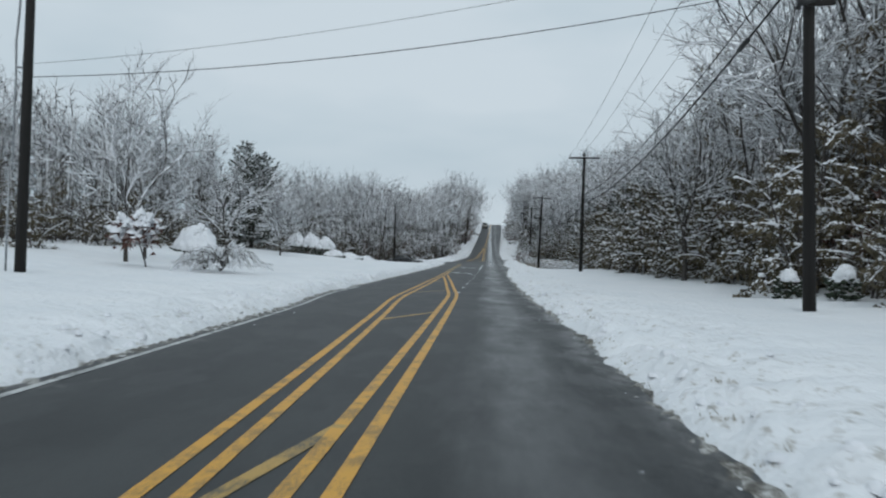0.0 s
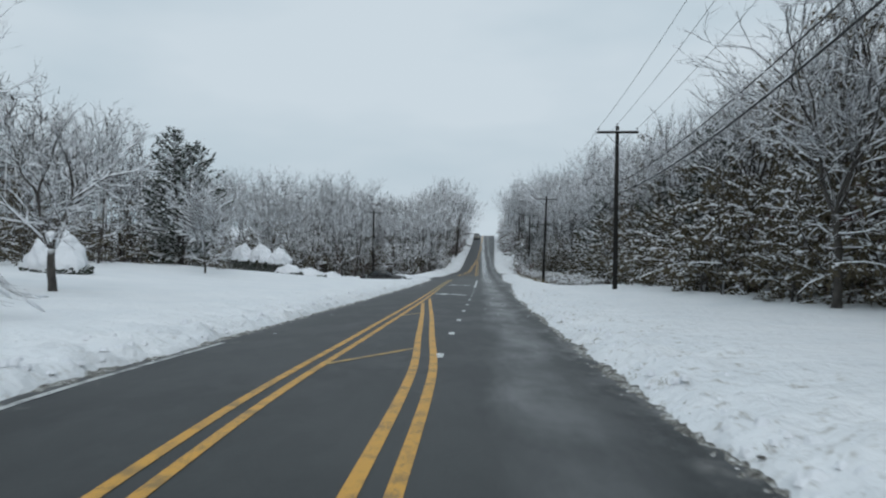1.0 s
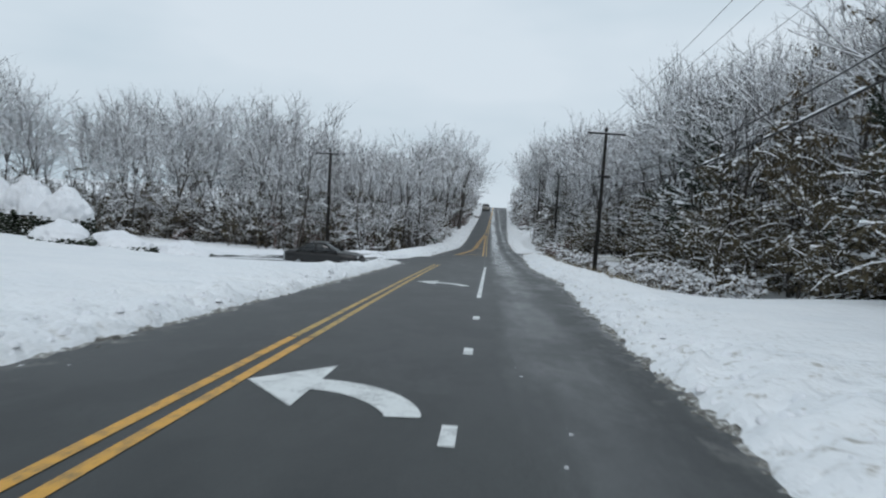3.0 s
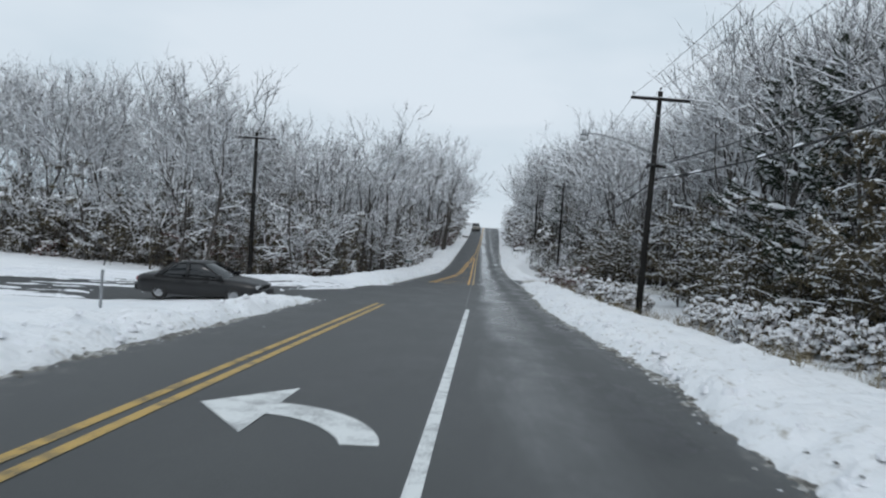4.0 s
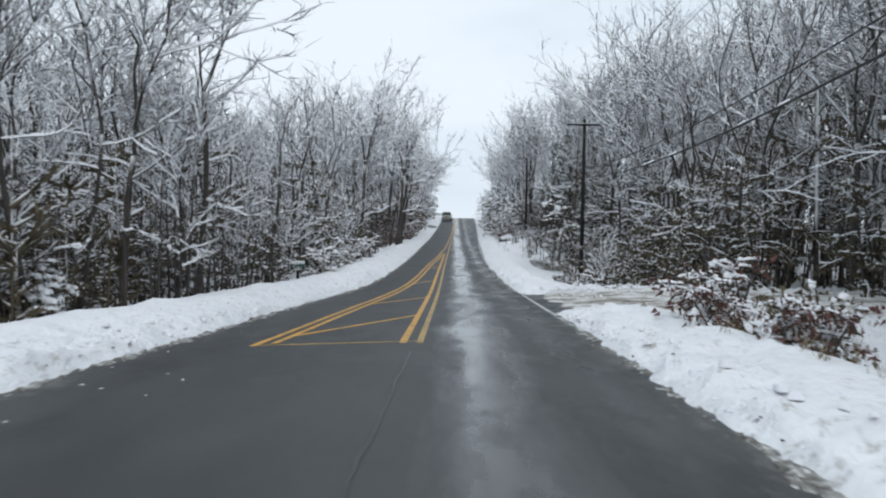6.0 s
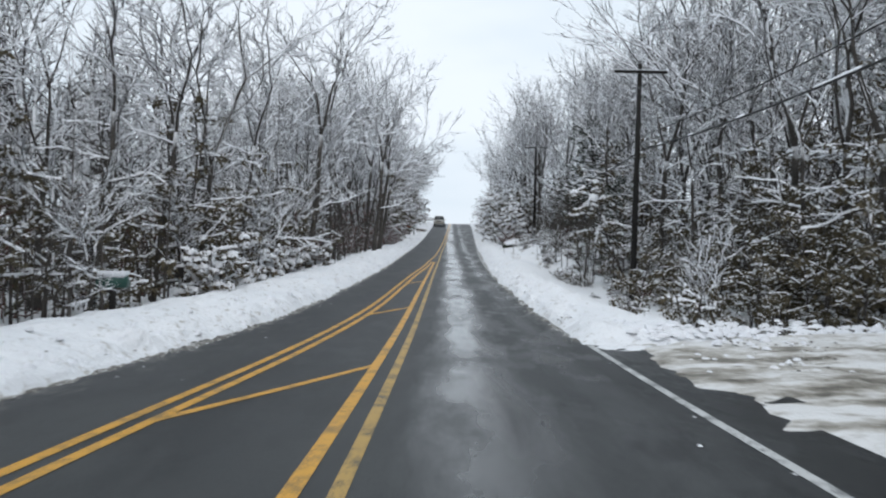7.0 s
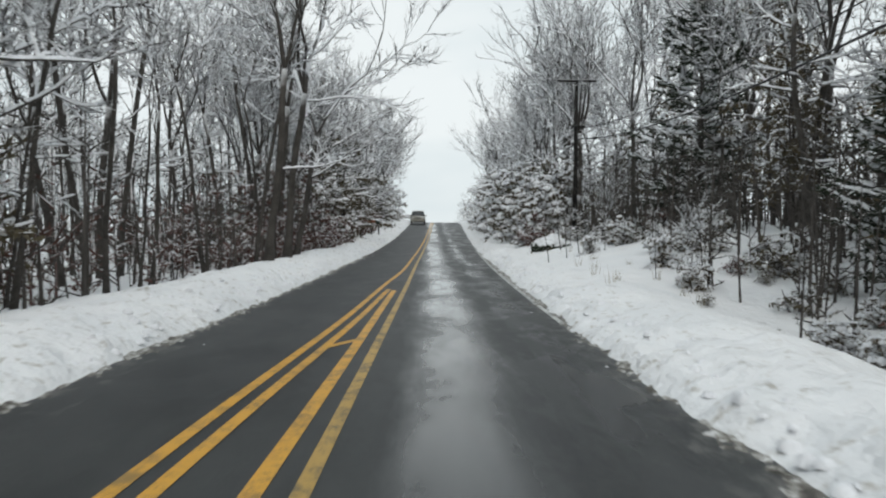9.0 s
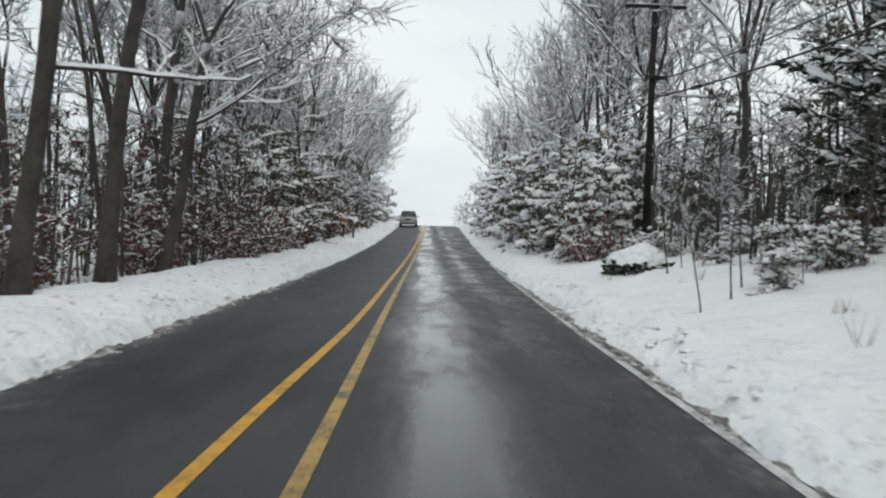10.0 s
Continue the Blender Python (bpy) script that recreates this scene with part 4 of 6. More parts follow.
while y < 205:
    for r in (0.2, 4.0, 8.0) if y < 145 else ((0.0, 1.8, 3.6, 6.5, 9.5) if y < 163 else (0.4, 3.6, 7.0)):
        x = wood_edge_left(y) - r - rng.uniform(0, 3.4)
        plant("young_tree", rng.choice(SLIM if y < 145 else CLEAN), TREE_PARTS, stand(x, y + rng.uniform(-1, 1), None, left_height(y) / 12.0 * (rng.uniform(0.6, 0.98) if y < 145 else rng.uniform(0.5, 0.9))), "slim dark-stemmed woodland tree under snow", "tree", "young woodland trees")
    y += 2.9
y = 130.5
while y < 200:
    for r in (0.6, 4.0):
        x = wood_edge_right(y) + r + rng.uniform(-1.2, 2.6)
        plant("young_tree", rng.choice(SLIM), TREE_PARTS, stand(x, y + rng.uniform(-1, 1), None, rng.uniform(0.7, 1.2)), "slim dark-stemmed woodland tree under snow", "tree", "young woodland trees")
    y += 3.6
for k in range(24):
    x, y = -15.5 - 1.45 * k + rng.uniform(-0.8, 0.8), (110.5, 114.5, 119.5)[k % 3] + rng.uniform(-1.2, 1.2)
    tree(MID if k % 3 == 0 else LIGHT, x, y, rng.uniform(0.62, 1.06), L_BACK, "woodland trees")
for k in range(7):
    tree(LIGHT, -15 - 5.0 * k + rng.uniform(-1, 1), 125 + rng.uniform(-2, 2), rng.uniform(0.88, 1.06), L_BACK, "woodland trees")
y = 16.0
while y < 250:
    e = wood_edge_right(y)
    for r, kind, lab in ((0.5, TALL, L_TALL), (5.0, LIGHT, L_TALL)):
        if r > 0.6 and y > 190:
            kind = LIGHT
        if r > 4 and y > 205:
            continue
        x = e + r + rng.uniform(0, 3.0)
        yy = y + rng.uniform(-1.5, 1.5)
        if clear(x, yy):
            tree(kind, x, yy, right_height(y) / NOMINAL[id(kind)] * rng.uniform(0.82, 1.06), lab, "woodland trees")
    y += 3.1 if y < 135 else 5.4
y = 107.0
while y < 156:
    tree(SAPLING, wood_edge_left(y) + 0.8 - rng.uniform(0, 3.0), y + rng.uniform(-1, 1), rng.uniform(0.6, 1.1), "thin snow-laden sapling at the wood's edge", "saplings")
    y += 3.4
y = 19.0
while y < 76:
    for r in (0.0, 2.4) if y < 60 else (0.6,):
        bush(CEDAR, wood_edge_right(y) - 1.2 + r + rng.uniform(-0.8, 0.8), y + rng.uniform(-0.8, 0.8), rng.uniform(0.75, 1.3), "dense evergreen shrub carrying clumps of snow", "evergreen shrubs at the wood's edge")
    y += 2.4
y = 24.0
while y < 86:
    bush(HOLLY, wood_edge_right(y) + 0.4 + rng.uniform(-0.8, 1.6), y, rng.uniform(0.7, 1.0), "tall dark evergreen shrub carrying clumps of snow", "tall evergreen shrubs")
    y += 3.1
y = 23.0
while y < 96:
    plant("leafy_tree", rng.choice(LEAFY), BUSH_PARTS, stand(wood_edge_right(y) + 1.0 + rng.uniform(0, 4.0), y + rng.uniform(-1, 1), None, rng.uniform(0.95, 1.35)), "woodland tree still holding withered olive leaves and snow", "tree", "leafy woodland trees")
    y += 2.7
y = 76.0
while y < 115:
    x = edge_right(y) + (5.0 if y < 97 else 2.2) + rng.uniform(0, 2.4)
    bush(SNOWY + SNOWY[:1] if y < 101 else BRUSH, x, y + rng.uniform(-0.6, 0.6), rng.uniform(0.6, 1.1) * (0.55 if y < 101 else 1.0), "low tangled brush weighed down by snow", "roadside brush")
    if rng.random() < 0.6:
        bush(CEDAR, 11.5 + rng.uniform(-1, 3), y, rng.uniform(0.7, 1.1), "dense evergreen shrub carrying clumps of snow", "evergreen shrubs at the wood's edge")
    y += 1.4
y = 130.0
while y < 228:
    x = edge_right(y) + 3.2 + rng.uniform(0, 2.0) + (2.5 if 149 < y < 161 else 0) + (4.0 if 160 < y < 186 else 0)
    if 136 < y < 147.5:
        x = max(x, 8.9)
    y += 2.3
    if 158 < y < 188 and rng.random() < 0.75:
        continue
    bush((CEDAR if y < 184 else SNOWY + SNOWY[:1]) if rng.random() < 0.5 and not 157 < y < 188 else BRUSH, x, y, rng.uniform(0.55, 0.95), "snow-loaded shrub at the foot of the trees", "roadside brush")
    if rng.random() < 0.5 and y < 200:
        tree(SAPLING, x + 0.6 - (2.5 if 160 < y < 186 else 0), y + 1.0, rng.uniform(0.4, 0.75), "thin snow-laden sapling at the wood's edge", "saplings")
for y, d in ((172, 1.6), (176, 0.5), (179, 1.2), (183, 0.2), (187, 0.8), (192, 0.4), (197, 0.6), (203, 0.3)):
    bush(RUSSET, edge_left(y) - 2.6 - d, y, rng.uniform(0.6, 0.95), "russet shrub holding withered leaves under snow", "russet shrubs")

x = -9.0
while x > -52:
    tree(SAPLING, x, (106.8 if x > -12.5 else 110.0) + rng.uniform(-0.4, 1.5), rng.uniform(0.7, 1.2), "thin snow-laden sapling beside the side road", "saplings")
    if rng.random() < 0.6:
        bush(BRUSH, x - 0.9, (106.0 if x > -12 else 109.6) + rng.uniform(-0.4, 0.8), rng.uniform(0.6, 1.0), "low tangled brush weighed down by snow", "roadside brush")
    x -= 2.2

for k in range(30):
    bush(CEDAR if k % 3 else SNOWY, -10 - k * 1.35 + rng.uniform(-0.6, 0.6), 110.6 + rng.uniform(0, 4.0), rng.uniform(0.5, 0.9), "dark leafy shrub with snow among the trees", "shrubs beside the side road")
y = 112.0
while y < 165:
    bush(CEDAR if rng.random() < 0.6 else SNOWY, wood_edge_left(y) - 4.5 - rng.uniform(0, 5), y, rng.uniform(0.4, 0.7), "dark leafy shrub with snow among the trees", "shrubs under the trees")
    y += 3.6
for x, y, s in ((-6.6, 133.5, 0.6), (-6.9, 139.2, 0.75), (-6.7, 143.0, 0.55), (-6.5, 148.5, 0.6), (-8.5, 121.5, 0.6), (-9.2, 113.8, 0.55), (-7.0, 188.0, 0.8), (-6.6, 199.0, 0.9),
                (6.6, 187.0, 1.0), (6.2, 191.5, 1.25), (7.0, 195.5, 1.4), (6.4, 199.5, 1.35), (6.8, 204.0, 1.4), (6.6, 209.0, 1.4), (7.0, 214.5, 1.5), (8.4, 192.5, 1.3), (8.8, 200.0, 1.4), (6.8, 221.0, 1.3), (6.9, 227.0, 1.3), (5.2, 184.6, 0.45),
                (9.2, 173.5, 0.28), (8.7, 178.5, 0.35), (9.8, 168.5, 0.3), (7.2, 181.5, 0.35)):
    bush(SNOWY, x, y, s, "evergreen bush almost hidden under clumps of snow", "snow-laden bushes")
for x, y, s in ((4.2, 169.6, 0.30), (5.0, 170.4, 0.34), (5.7, 171.6, 0.36), (5.7, 175.6, 0.42), (6.3, 176.3, 0.36), (8.4, 179.8, 0.5), (7.8, 178.9, 0.4), (6.6, 171.2, 0.3), (7.4, 172.6, 0.34), (6.9, 166.0, 0.33), (5.9, 162.5, 0.3)):
    plant("sapling", rng.choice(CLEAN), SAPLING_PARTS, stand(x, y, None, 0.45 * s), "thin bare sapling standing in the snow bank", "tree", "saplings")
for x, y, s in ((5.6, 183.2, 0.75), (6.2, 190.0, 0.7)):
    bush(RUSSET, x, y, s, "russet shrub holding withered leaves under snow", "russet shrubs")

for x, y, s in ((12.6, 168.0, 1.0), (12.2, 177.0, 1.0), (9.2, 188.0, 0.9), (8.6, 197.5, 0.9), (8.8, 209.0, 0.95)):
    tree(TALL, x, y, s, L_TALL, "woodland trees")
for x, y, s in ((-7.4, 179.5, 1.05), (-10.5, 184.5, 1.1)):
    tree(TALL, x, y, s, L_TALL, "woodland trees")
for x, y, s in ((10.2, 150.5, 0.75), (11.0, 154.0, 0.85), (11.4, 157.5, 0.7), (9.6, 147.8, 0.8)):
    bush(CEDAR, x, y, s, "dense evergreen shrub carrying clumps of snow", "evergreen shrubs at the wood's edge")
for x, y, s in ((12.2, 64.0, 0.9), (13.2, 70.5, 1.1), (11.6, 76.0, 1.0), (12.8, 81.0, 1.2), (11.9, 86.5, 1.05), (13.0, 92.0, 1.1), (13.6, 99.0, 1.1), (12.9, 106.0, 1.0), (15.0, 119.5, 1.0), (15.5, 126.0, 1.0),
                (11.8, 131.5, 0.85), (11.0, 135.5, 0.75), (12.2, 140.0, 0.9), (12.6, 152.0, 1.0), (13.0, 167.0, 1.0), (13.4, 178.0, 0.8), (11.4, 189.0, 1.0), (11.0, 45.0, 0.8), (12.6, 38.0, 0.9), (12.0, 54.0, 0.85)):
    bush(HOLLY, x, y, s, "tall dark evergreen shrub carrying clumps of snow", "tall evergreen shrubs")
for x, y, s in ((4.7, 98.4, 0.42), (5.5, 97.5, 0.5), (5.7, 99.8, 0.46), (7.6, 88.3, 0.52), (6.8, 90.9, 0.42), (8.4, 86.0, 0.5), (9.0, 83.5, 0.5), (6.9, 100.6, 0.36), (7.6, 102.4, 0.5), (6.6, 105.0, 0.4), (7.4, 108.5, 0.45), (8.6, 94.5, 0.5), (8.9, 90.0, 0.55)):
    bush(SNOWY, x, y, s, "evergreen bush almost hidden under clumps of snow", "snow-laden bushes")
for k in range(18):
    y = 163.0 + 1.3 * k
    bush(SNOWY, edge_right(y) + 3.4 + rng.uniform(0, 4.4), y, rng.uniform(0.22, 0.45), "evergreen bush almost hidden under clumps of snow", "snow-laden bushes")
for k in range(26):
    y = 157.0 + 1.15 * k
    bush(BRUSH, edge_right(y) + 4.6 + rng.uniform(0, 4.0), y, rng.uniform(0.25, 0.5), "low tangled brush weighed down by snow", "roadside brush")
HEAVY = [laden_tree(181 + i, 6.0, 4, 11, OLIVE, 0.34, 1.9, 1.0, 0.2, 0.05, None, 2.3) for i in range(2)]
for x, y, s in ((6.3, 184.5, 0.7), (7.4, 187.5, 0.95), (6.0, 190.0, 0.85), (7.0, 194.0, 1.1), (6.0, 198.0, 1.05), (7.4, 202.0, 1.15), (6.2, 206.5, 1.1), (6.8, 212.0, 1.15), (6.4, 218.0, 1.15), (6.8, 225.0, 1.15), (6.9, 232.0, 1.1), (7.2, 240.0, 1.1)):
    plant("understorey_tree", rng.choice(HEAVY), BUSH_PARTS, stand(x, y, None, s), "evergreen understorey tree under thick clumps of snow", "tree", "understorey trees")
for k in range(22):
    y = 190.0 + 3.1 * k
    x = wood_edge_left(y) - 0.2 - rng.uniform(0, 2.6)
    plant("understorey_tree", rng.choice(LADEN if k % 3 else HEAVY), BUSH_PARTS, stand(x, y, None, rng.uniform(0.8, 1.2)), L_LADEN, "tree", "understorey trees")
    plant("young_tree", rng.choice(SLIM), TREE_PARTS, stand(x - 1.5 - rng.uniform(0, 3), y + 1.5, None, rng.uniform(0.9, 1.15)), "slim dark-stemmed woodland tree under snow", "tree", "young woodland trees")
    plant("young_tree", rng.choice(SLIM), TREE_PARTS, stand(wood_edge_right(y) + sway(y) + rng.uniform(-0.5, 3), y + 0.5, None, rng.uniform(0.9, 1.2)), "slim dark-stemmed woodland tree under snow", "tree", "young woodland trees")
RUSTY = laden_tree(191, 6.5, 3, 12, RUST, 0.30, 0.5, 1.1, 0.15, 0.1)
for x, y, s in ((-7.6, 178.0, 0.75), (-8.4, 183.5, 0.95), (-7.4, 188.5, 0.8), (-7.8, 195.0, 0.9), (-9.6, 174.0, 0.7), (-8.2, 166.5, 0.45)):
    plant("understorey_tree", RUSTY, BUSH_PARTS, stand(x, y, None, s), "understorey tree holding withered russet leaves", "tree", "understorey trees")
for x, y, s in ((11.0, 133.0, 0.9), (12.5, 137.0, 1.0), (11.6, 141.0, 0.9), (13.0, 146.0, 1.0), (12.8, 129.6, 0.9)):
    bush(HOLLY, x, y, s, "tall dark evergreen shrub carrying clumps of snow", "tall evergreen shrubs")
for x, y, s in ((8.6, 134.4, 0.6), (9.4, 130.6, 0.7), (8.2, 131.8, 0.5), (10.6, 138.0, 0.8)):
    bush(CEDAR, x, y, s, "dense evergreen shrub carrying clumps of snow", "evergreen shrubs at the wood's edge")
for x, y, s in ((14.8, 132.0, 1.1), (15.4, 138.0, 1.2), (14.9, 144.0, 1.1), (16.5, 149.0, 1.2), (11.6, 158.5, 0.85), (12.8, 162.5, 0.95), (11.8, 167.0, 0.8), (13.4, 171.5, 1.0), (12.6, 181.0, 0.9), (14.6, 165.0, 1.1)):
    plant("leafy_tree", rng.choice(LEAFY), BUSH_PARTS, stand(x, y, None, s), "woodland tree still holding withered olive leaves and snow", "tree", "leafy woodland trees")
for k in range(34):
    y = 26 + 1.9 * k
    bush(HOLLY if k % 3 == 0 else CEDAR, -24.5 - rng.uniform(0, 7) - (3 if 40 < y < 44 else 0), y, rng.uniform(0.6, 1.0) * (0.75 if k % 3 == 0 else 1), "big dark evergreen shrub flecked with snow", "shrubs behind the lawn")
for k in range(12):
    plant("leafy_tree", rng.choice(LEAFY), BUSH_PARTS, stand(-29 - rng.uniform(0, 12), 30 + 5 * k, None, rng.uniform(0.55, 0.8)), "woodland tree still holding withered olive leaves and snow", "tree", "leafy woodland trees")
# understorey trees that arch under their snow
y = 108.0
while y < 200:
    x = wood_edge_left(y) - 0.4 - rng.uniform(0, 3.6) - (1.2 if 160 < y < 180 else 0)
    if not 157 < y < 177:
        plant("understorey_tree", rng.choice(LADEN), BUSH_PARTS, stand(x, y + rng.uniform(-0.8, 0.8), None, rng.uniform(0.55, 1.0)), L_LADEN, "tree", "understorey trees")
    y += 3.0 if y < 160 else 4.2
for k in range(24):
    plant("understorey_tree", rng.choice(LADEN), BUSH_PARTS, stand(-10.5 - 1.75 * k + rng.uniform(-0.6, 0.6), 110.2 + rng.uniform(0, 3.0), None, rng.uniform(0.55, 1.05)), L_LADEN, "tree", "understorey trees")
y = 22.0
while y < 115:
    x = wood_edge_right(y) - 1.0 + rng.uniform(0, 3.5)
    if clear(x, y):
        plant("understorey_tree", rng.choice(LADEN), BUSH_PARTS, stand(x, y + rng.uniform(-0.8, 0.8), None, rng.uniform(0.65, 1.1)), L_LADEN, "tree", "understorey trees")
    y += 2.6
y = 131.0
while y < 215:
    x = wood_edge_right(y) - 1.6 + rng.uniform(0, 3.0) + (2.5 if 156 < y < 186 else 0)
    if not 157 < y < 185:
        plant("understorey_tree", rng.choice(LADEN), BUSH_PARTS, stand(x, y + rng.uniform(-0.8, 0.8), None, rng.uniform(0.6, 1.0)), L_LADEN, "tree", "understorey trees")
    y += 2.8
BOWED = laden_tree(151, 7.0, 1, 20, LEAF, 0.36, 1.3, 1.2, 0.55, 0.30, math.pi, 1.7)
plant("understorey_tree", BOWED, BUSH_PARTS, stand(9.6, 152.2, 0, 1.0), "evergreen understorey tree bowed over the verge by heavy snow", "tree", "understorey trees")
plant("understorey_tree", BOWED, BUSH_PARTS, stand(-9.4, 141.6, 170, 0.62), "evergreen understorey tree bowed over the verge by heavy snow", "tree", "understorey trees")
for x, y, s in ((9.3, 139.5, 0.9), (8.9, 143.0, 0.75), (10.0, 136.0, 0.95), (9.4, 132.5, 0.85), (7.6, 136.8, 0.45), (10.6, 130.8, 0.9)):
    bush(CEDAR, x, y, s, "dense evergreen shrub carrying clumps of snow", "evergreen shrubs at the wood's edge")
for x, y, s in ((14.4, 157.7, 1.05), (15.6, 158.6, 1.1), (13.7, 150.4, 1.0)):
    plant("tree", TALL[int(y) % 4], TREE_PARTS, stand(x, y, None, s), L_TALL, "tree", "woodland trees")
plant("tree", TALL[1], TREE_PARTS, stand(-20.3, 128.6, 40, 0.82), "tall fan-crowned tree standing above the woods", "tree", "woodland trees")
# snow-covered tussocks on the slope below the road, russet shrubs on the other side
for k in range(20):
    y = 146.0 + 0.85 * k
    bush(SNOWY if k % 4 else BRUSH, edge_right(y) + 3.6 + rng.uniform(0, 4.2), y, rng.uniform(0.18, 0.36), "low brush almost hidden under clumps of snow", "snow-laden bushes")
for x, y, s in ((-5.5, 181.0, 0.6), (-5.7, 184.5, 0.8), (-5.6, 188.0, 0.7), (-6.2, 207.0, 1.0), (-6.0, 211.0, 0.9)):
    bush(RUSSET, x, y, s, "russet shrub holding withered leaves under snow", "russet shrubs")
# trees beside the road that stand out
BIG_A = forked_tree(201, 16.0, 0.17, 0.50, 3, 0.40, reach=((0.25, 0.7, 5.4, -0.10),), low=0, lean=0.06)
BIG_B = forked_tree(202, 17.0, 0.17, 0.44, 3, 0.42, low=1)
BIG_C = forked_tree(203, 15.0, 0.14, 0.36, 2, 0.55, reach=((0.30, 0.6, 4.4, 0.35), (0.24, -0.2, 3.2, 0.25)), low=0, lean=0.14)
plant("tree", BIG_A, TREE_PARTS, stand(-5.75, 169.0, 0), "stout bare tree with one long snowy limb over the verge", "tree", "woodland trees")
plant("tree", BIG_B, TREE_PARTS, stand(-5.6, 171.5, 80), "stout forked bare tree at the edge of the verge", "tree", "woodland trees")
plant("tree", BIG_C, TREE_PARTS, stand(-6.0, 175.4, 10), "leaning bare tree with limbs reaching over the verge", "tree", "woodland trees")
plant("tree", BIG_C, TREE_PARTS, stand(-8.4, 155.5, 60), "leaning bare tree with limbs reaching over the verge", "tree", "woodland trees")
plant("tree", BIG_A, TREE_PARTS, stand(-7.2, 150.5, 0), "stout bare tree with one long snowy limb over the verge", "tree", "woodland trees")
OAK = forked_tree(204, 19.0, 0.27, 0.30, 4, 0.55, sides=3, low=5, twigs=4)
plant("tree", OAK, TREE_PARTS, stand(16.4, 109.8, 40), "large dark-barked tree with a high spreading crown", "tree", "woodland trees")
plant("tree", OAK, TREE_PARTS, stand(9.6, 37.2, 200, 0.52), "dark spreading tree leaning out of the wood's edge", "tree", "woodland trees")
plant("tree", OAK, TREE_PARTS, stand(13.5, 30.0, 140), "large dark-barked tree with a high spreading crown", "tree", "woodland trees")


plant("tree", OAK, TREE_PARTS, stand(14.6, 28.5, 10), "large dark-barked tree with a high spreading crown", "tree", "woodland trees")
plant("tree", OAK, TREE_PARTS, stand(16.5, 37.0, 250), "large dark-barked tree with a high spreading crown", "tree", "woodland trees")


# far woods that nobody could count, one object
def far_woods(name, places, seed, label, mat, low, high, limbs, thick, sub=4):
    r = random.Random(seed)
    geo = Geo()
    for x, y in places:
        z, h = ground_z(max(-700, min(700, x)), max(-100, min(880, y))), r.uniform(low, high)
        p0 = np.array((x, y, z - 0.4))
        p1 = p0 + np.array((r.gauss(0, 0.05) * h, r.gauss(0, 0.05) * h, h))
        tall = h > 7
        geo.spike(p0, p0 + (p1 - p0) * (0.86 if tall else 1.0), 0.011 * h)
        for k in range(limbs):
            a = r.uniform(0, 6.283)
            if tall and k % 4:
                # limbs that end on a rounded crown
                w = r.uniform(-0.55, 1.0)
                ring = math.sqrt(max(0.02, 1 - w * w)) * r.uniform(0.6, 1.0)
                e = p0 + (p1 - p0) * 0.64 + np.array((0.19 * h * ring * math.cos(a), 0.19 * h * ring * math.sin(a), 0.33 * h * w))
                t = max(0.12, min(0.8, (e[2] - p0[2]) / h - r.uniform(0.10, 0.24)))
                q = p0 + (p1 - p0) * t
                ln = float(np.linalg.norm(e - q))
            else:
                t = r.uniform(0.08, 0.6 if tall else 0.97)
                ln = (0.45 + 0.65 * math.sin(math.pi * t)) * h * (0.12 if tall else 0.17)
                q = p0 + (p1 - p0) * t
                e = q + np.array((math.cos(a), math.sin(a), r.uniform(0.1, 1.0))) * ln
            geo.spike(q, e, thick * 1.4)
            for _ in range(sub):
                b = q + (e - q) * r.uniform(0.35, 1.0)
                geo.sliver(b, b + ((e - q) / (ln + 1e-6) * 0.4 + np.array((r.gauss(0, 0.5), r.gauss(0, 0.5), r.uniform(-0.25, 0.6)))) * min(ln, 1.6) * 0.55, thick, r)
    tagged(part(name, geo, mat, None), label, "woods", kind="stuff")


far = []
for k in range(440):
    y = rng.uniform(106, 148) if k % 4 else rng.uniform(215, 330)
    far.append((wood_edge_left(y) - 7 - rng.uniform(0, 1) ** 1.4 * 32, y))
for k in range(170):
    y = rng.uniform(124, 165)
    far.append((wood_edge_right(y) + 6 + rng.uniform(0, 1) ** 1.2 * 24, y))
for k in range(130):
    y = rng.uniform(148, 215)
    far.append((wood_edge_left(y) - 11 - rng.uniform(0, 1) ** 1.2 * 22, y))
for k in range(480):
    y = rng.uniform(8, 330) if k % 3 else rng.uniform(8, 120)
    far.append((wood_edge_right(y) + 9 + rng.uniform(0, 1) ** 1.4 * 34, y))
for k in range(420):
    far.append((-30 - rng.uniform(0, 1) ** 1.3 * 34, rng.uniform(24, 104)))
for k in range(160):
    y = rng.uniform(225, 400)
    far.append((rng.choice((-1, 1)) * rng.uniform(8, 36), y))
far = [(x, y) for x, y in far if clear(x, y) and not (-50 < x < 0 and 104 < y < 130) and not (abs(x + 36.5) < 7 and abs(y - 41.5) < 8)]
tall_far = []
for k in range(250):
    y = rng.uniform(12, 140)
    x = wood_edge_right(y) + 5 + rng.uniform(0, 1) ** 1.2 * 22
    if clear(x, y):
        tall_far.append((x, y))
far_woods("far_woods", tall_far, 8, "tall grey leafless woods behind the roadside trees", FAR_TWIG, 13, 18, 20, 0.026, 8)
far_woods("far_woods", far, 3, "grey leafless woods under snow in the distance", FAR_TWIG, 9, 15, 18, 0.03, 7)
under = []
for k in range(800):
    y = rng.uniform(106, 225)
    under.append((wood_edge_left(y) - 0.2 - rng.uniform(0, 1) ** 1.5 * 16, y))
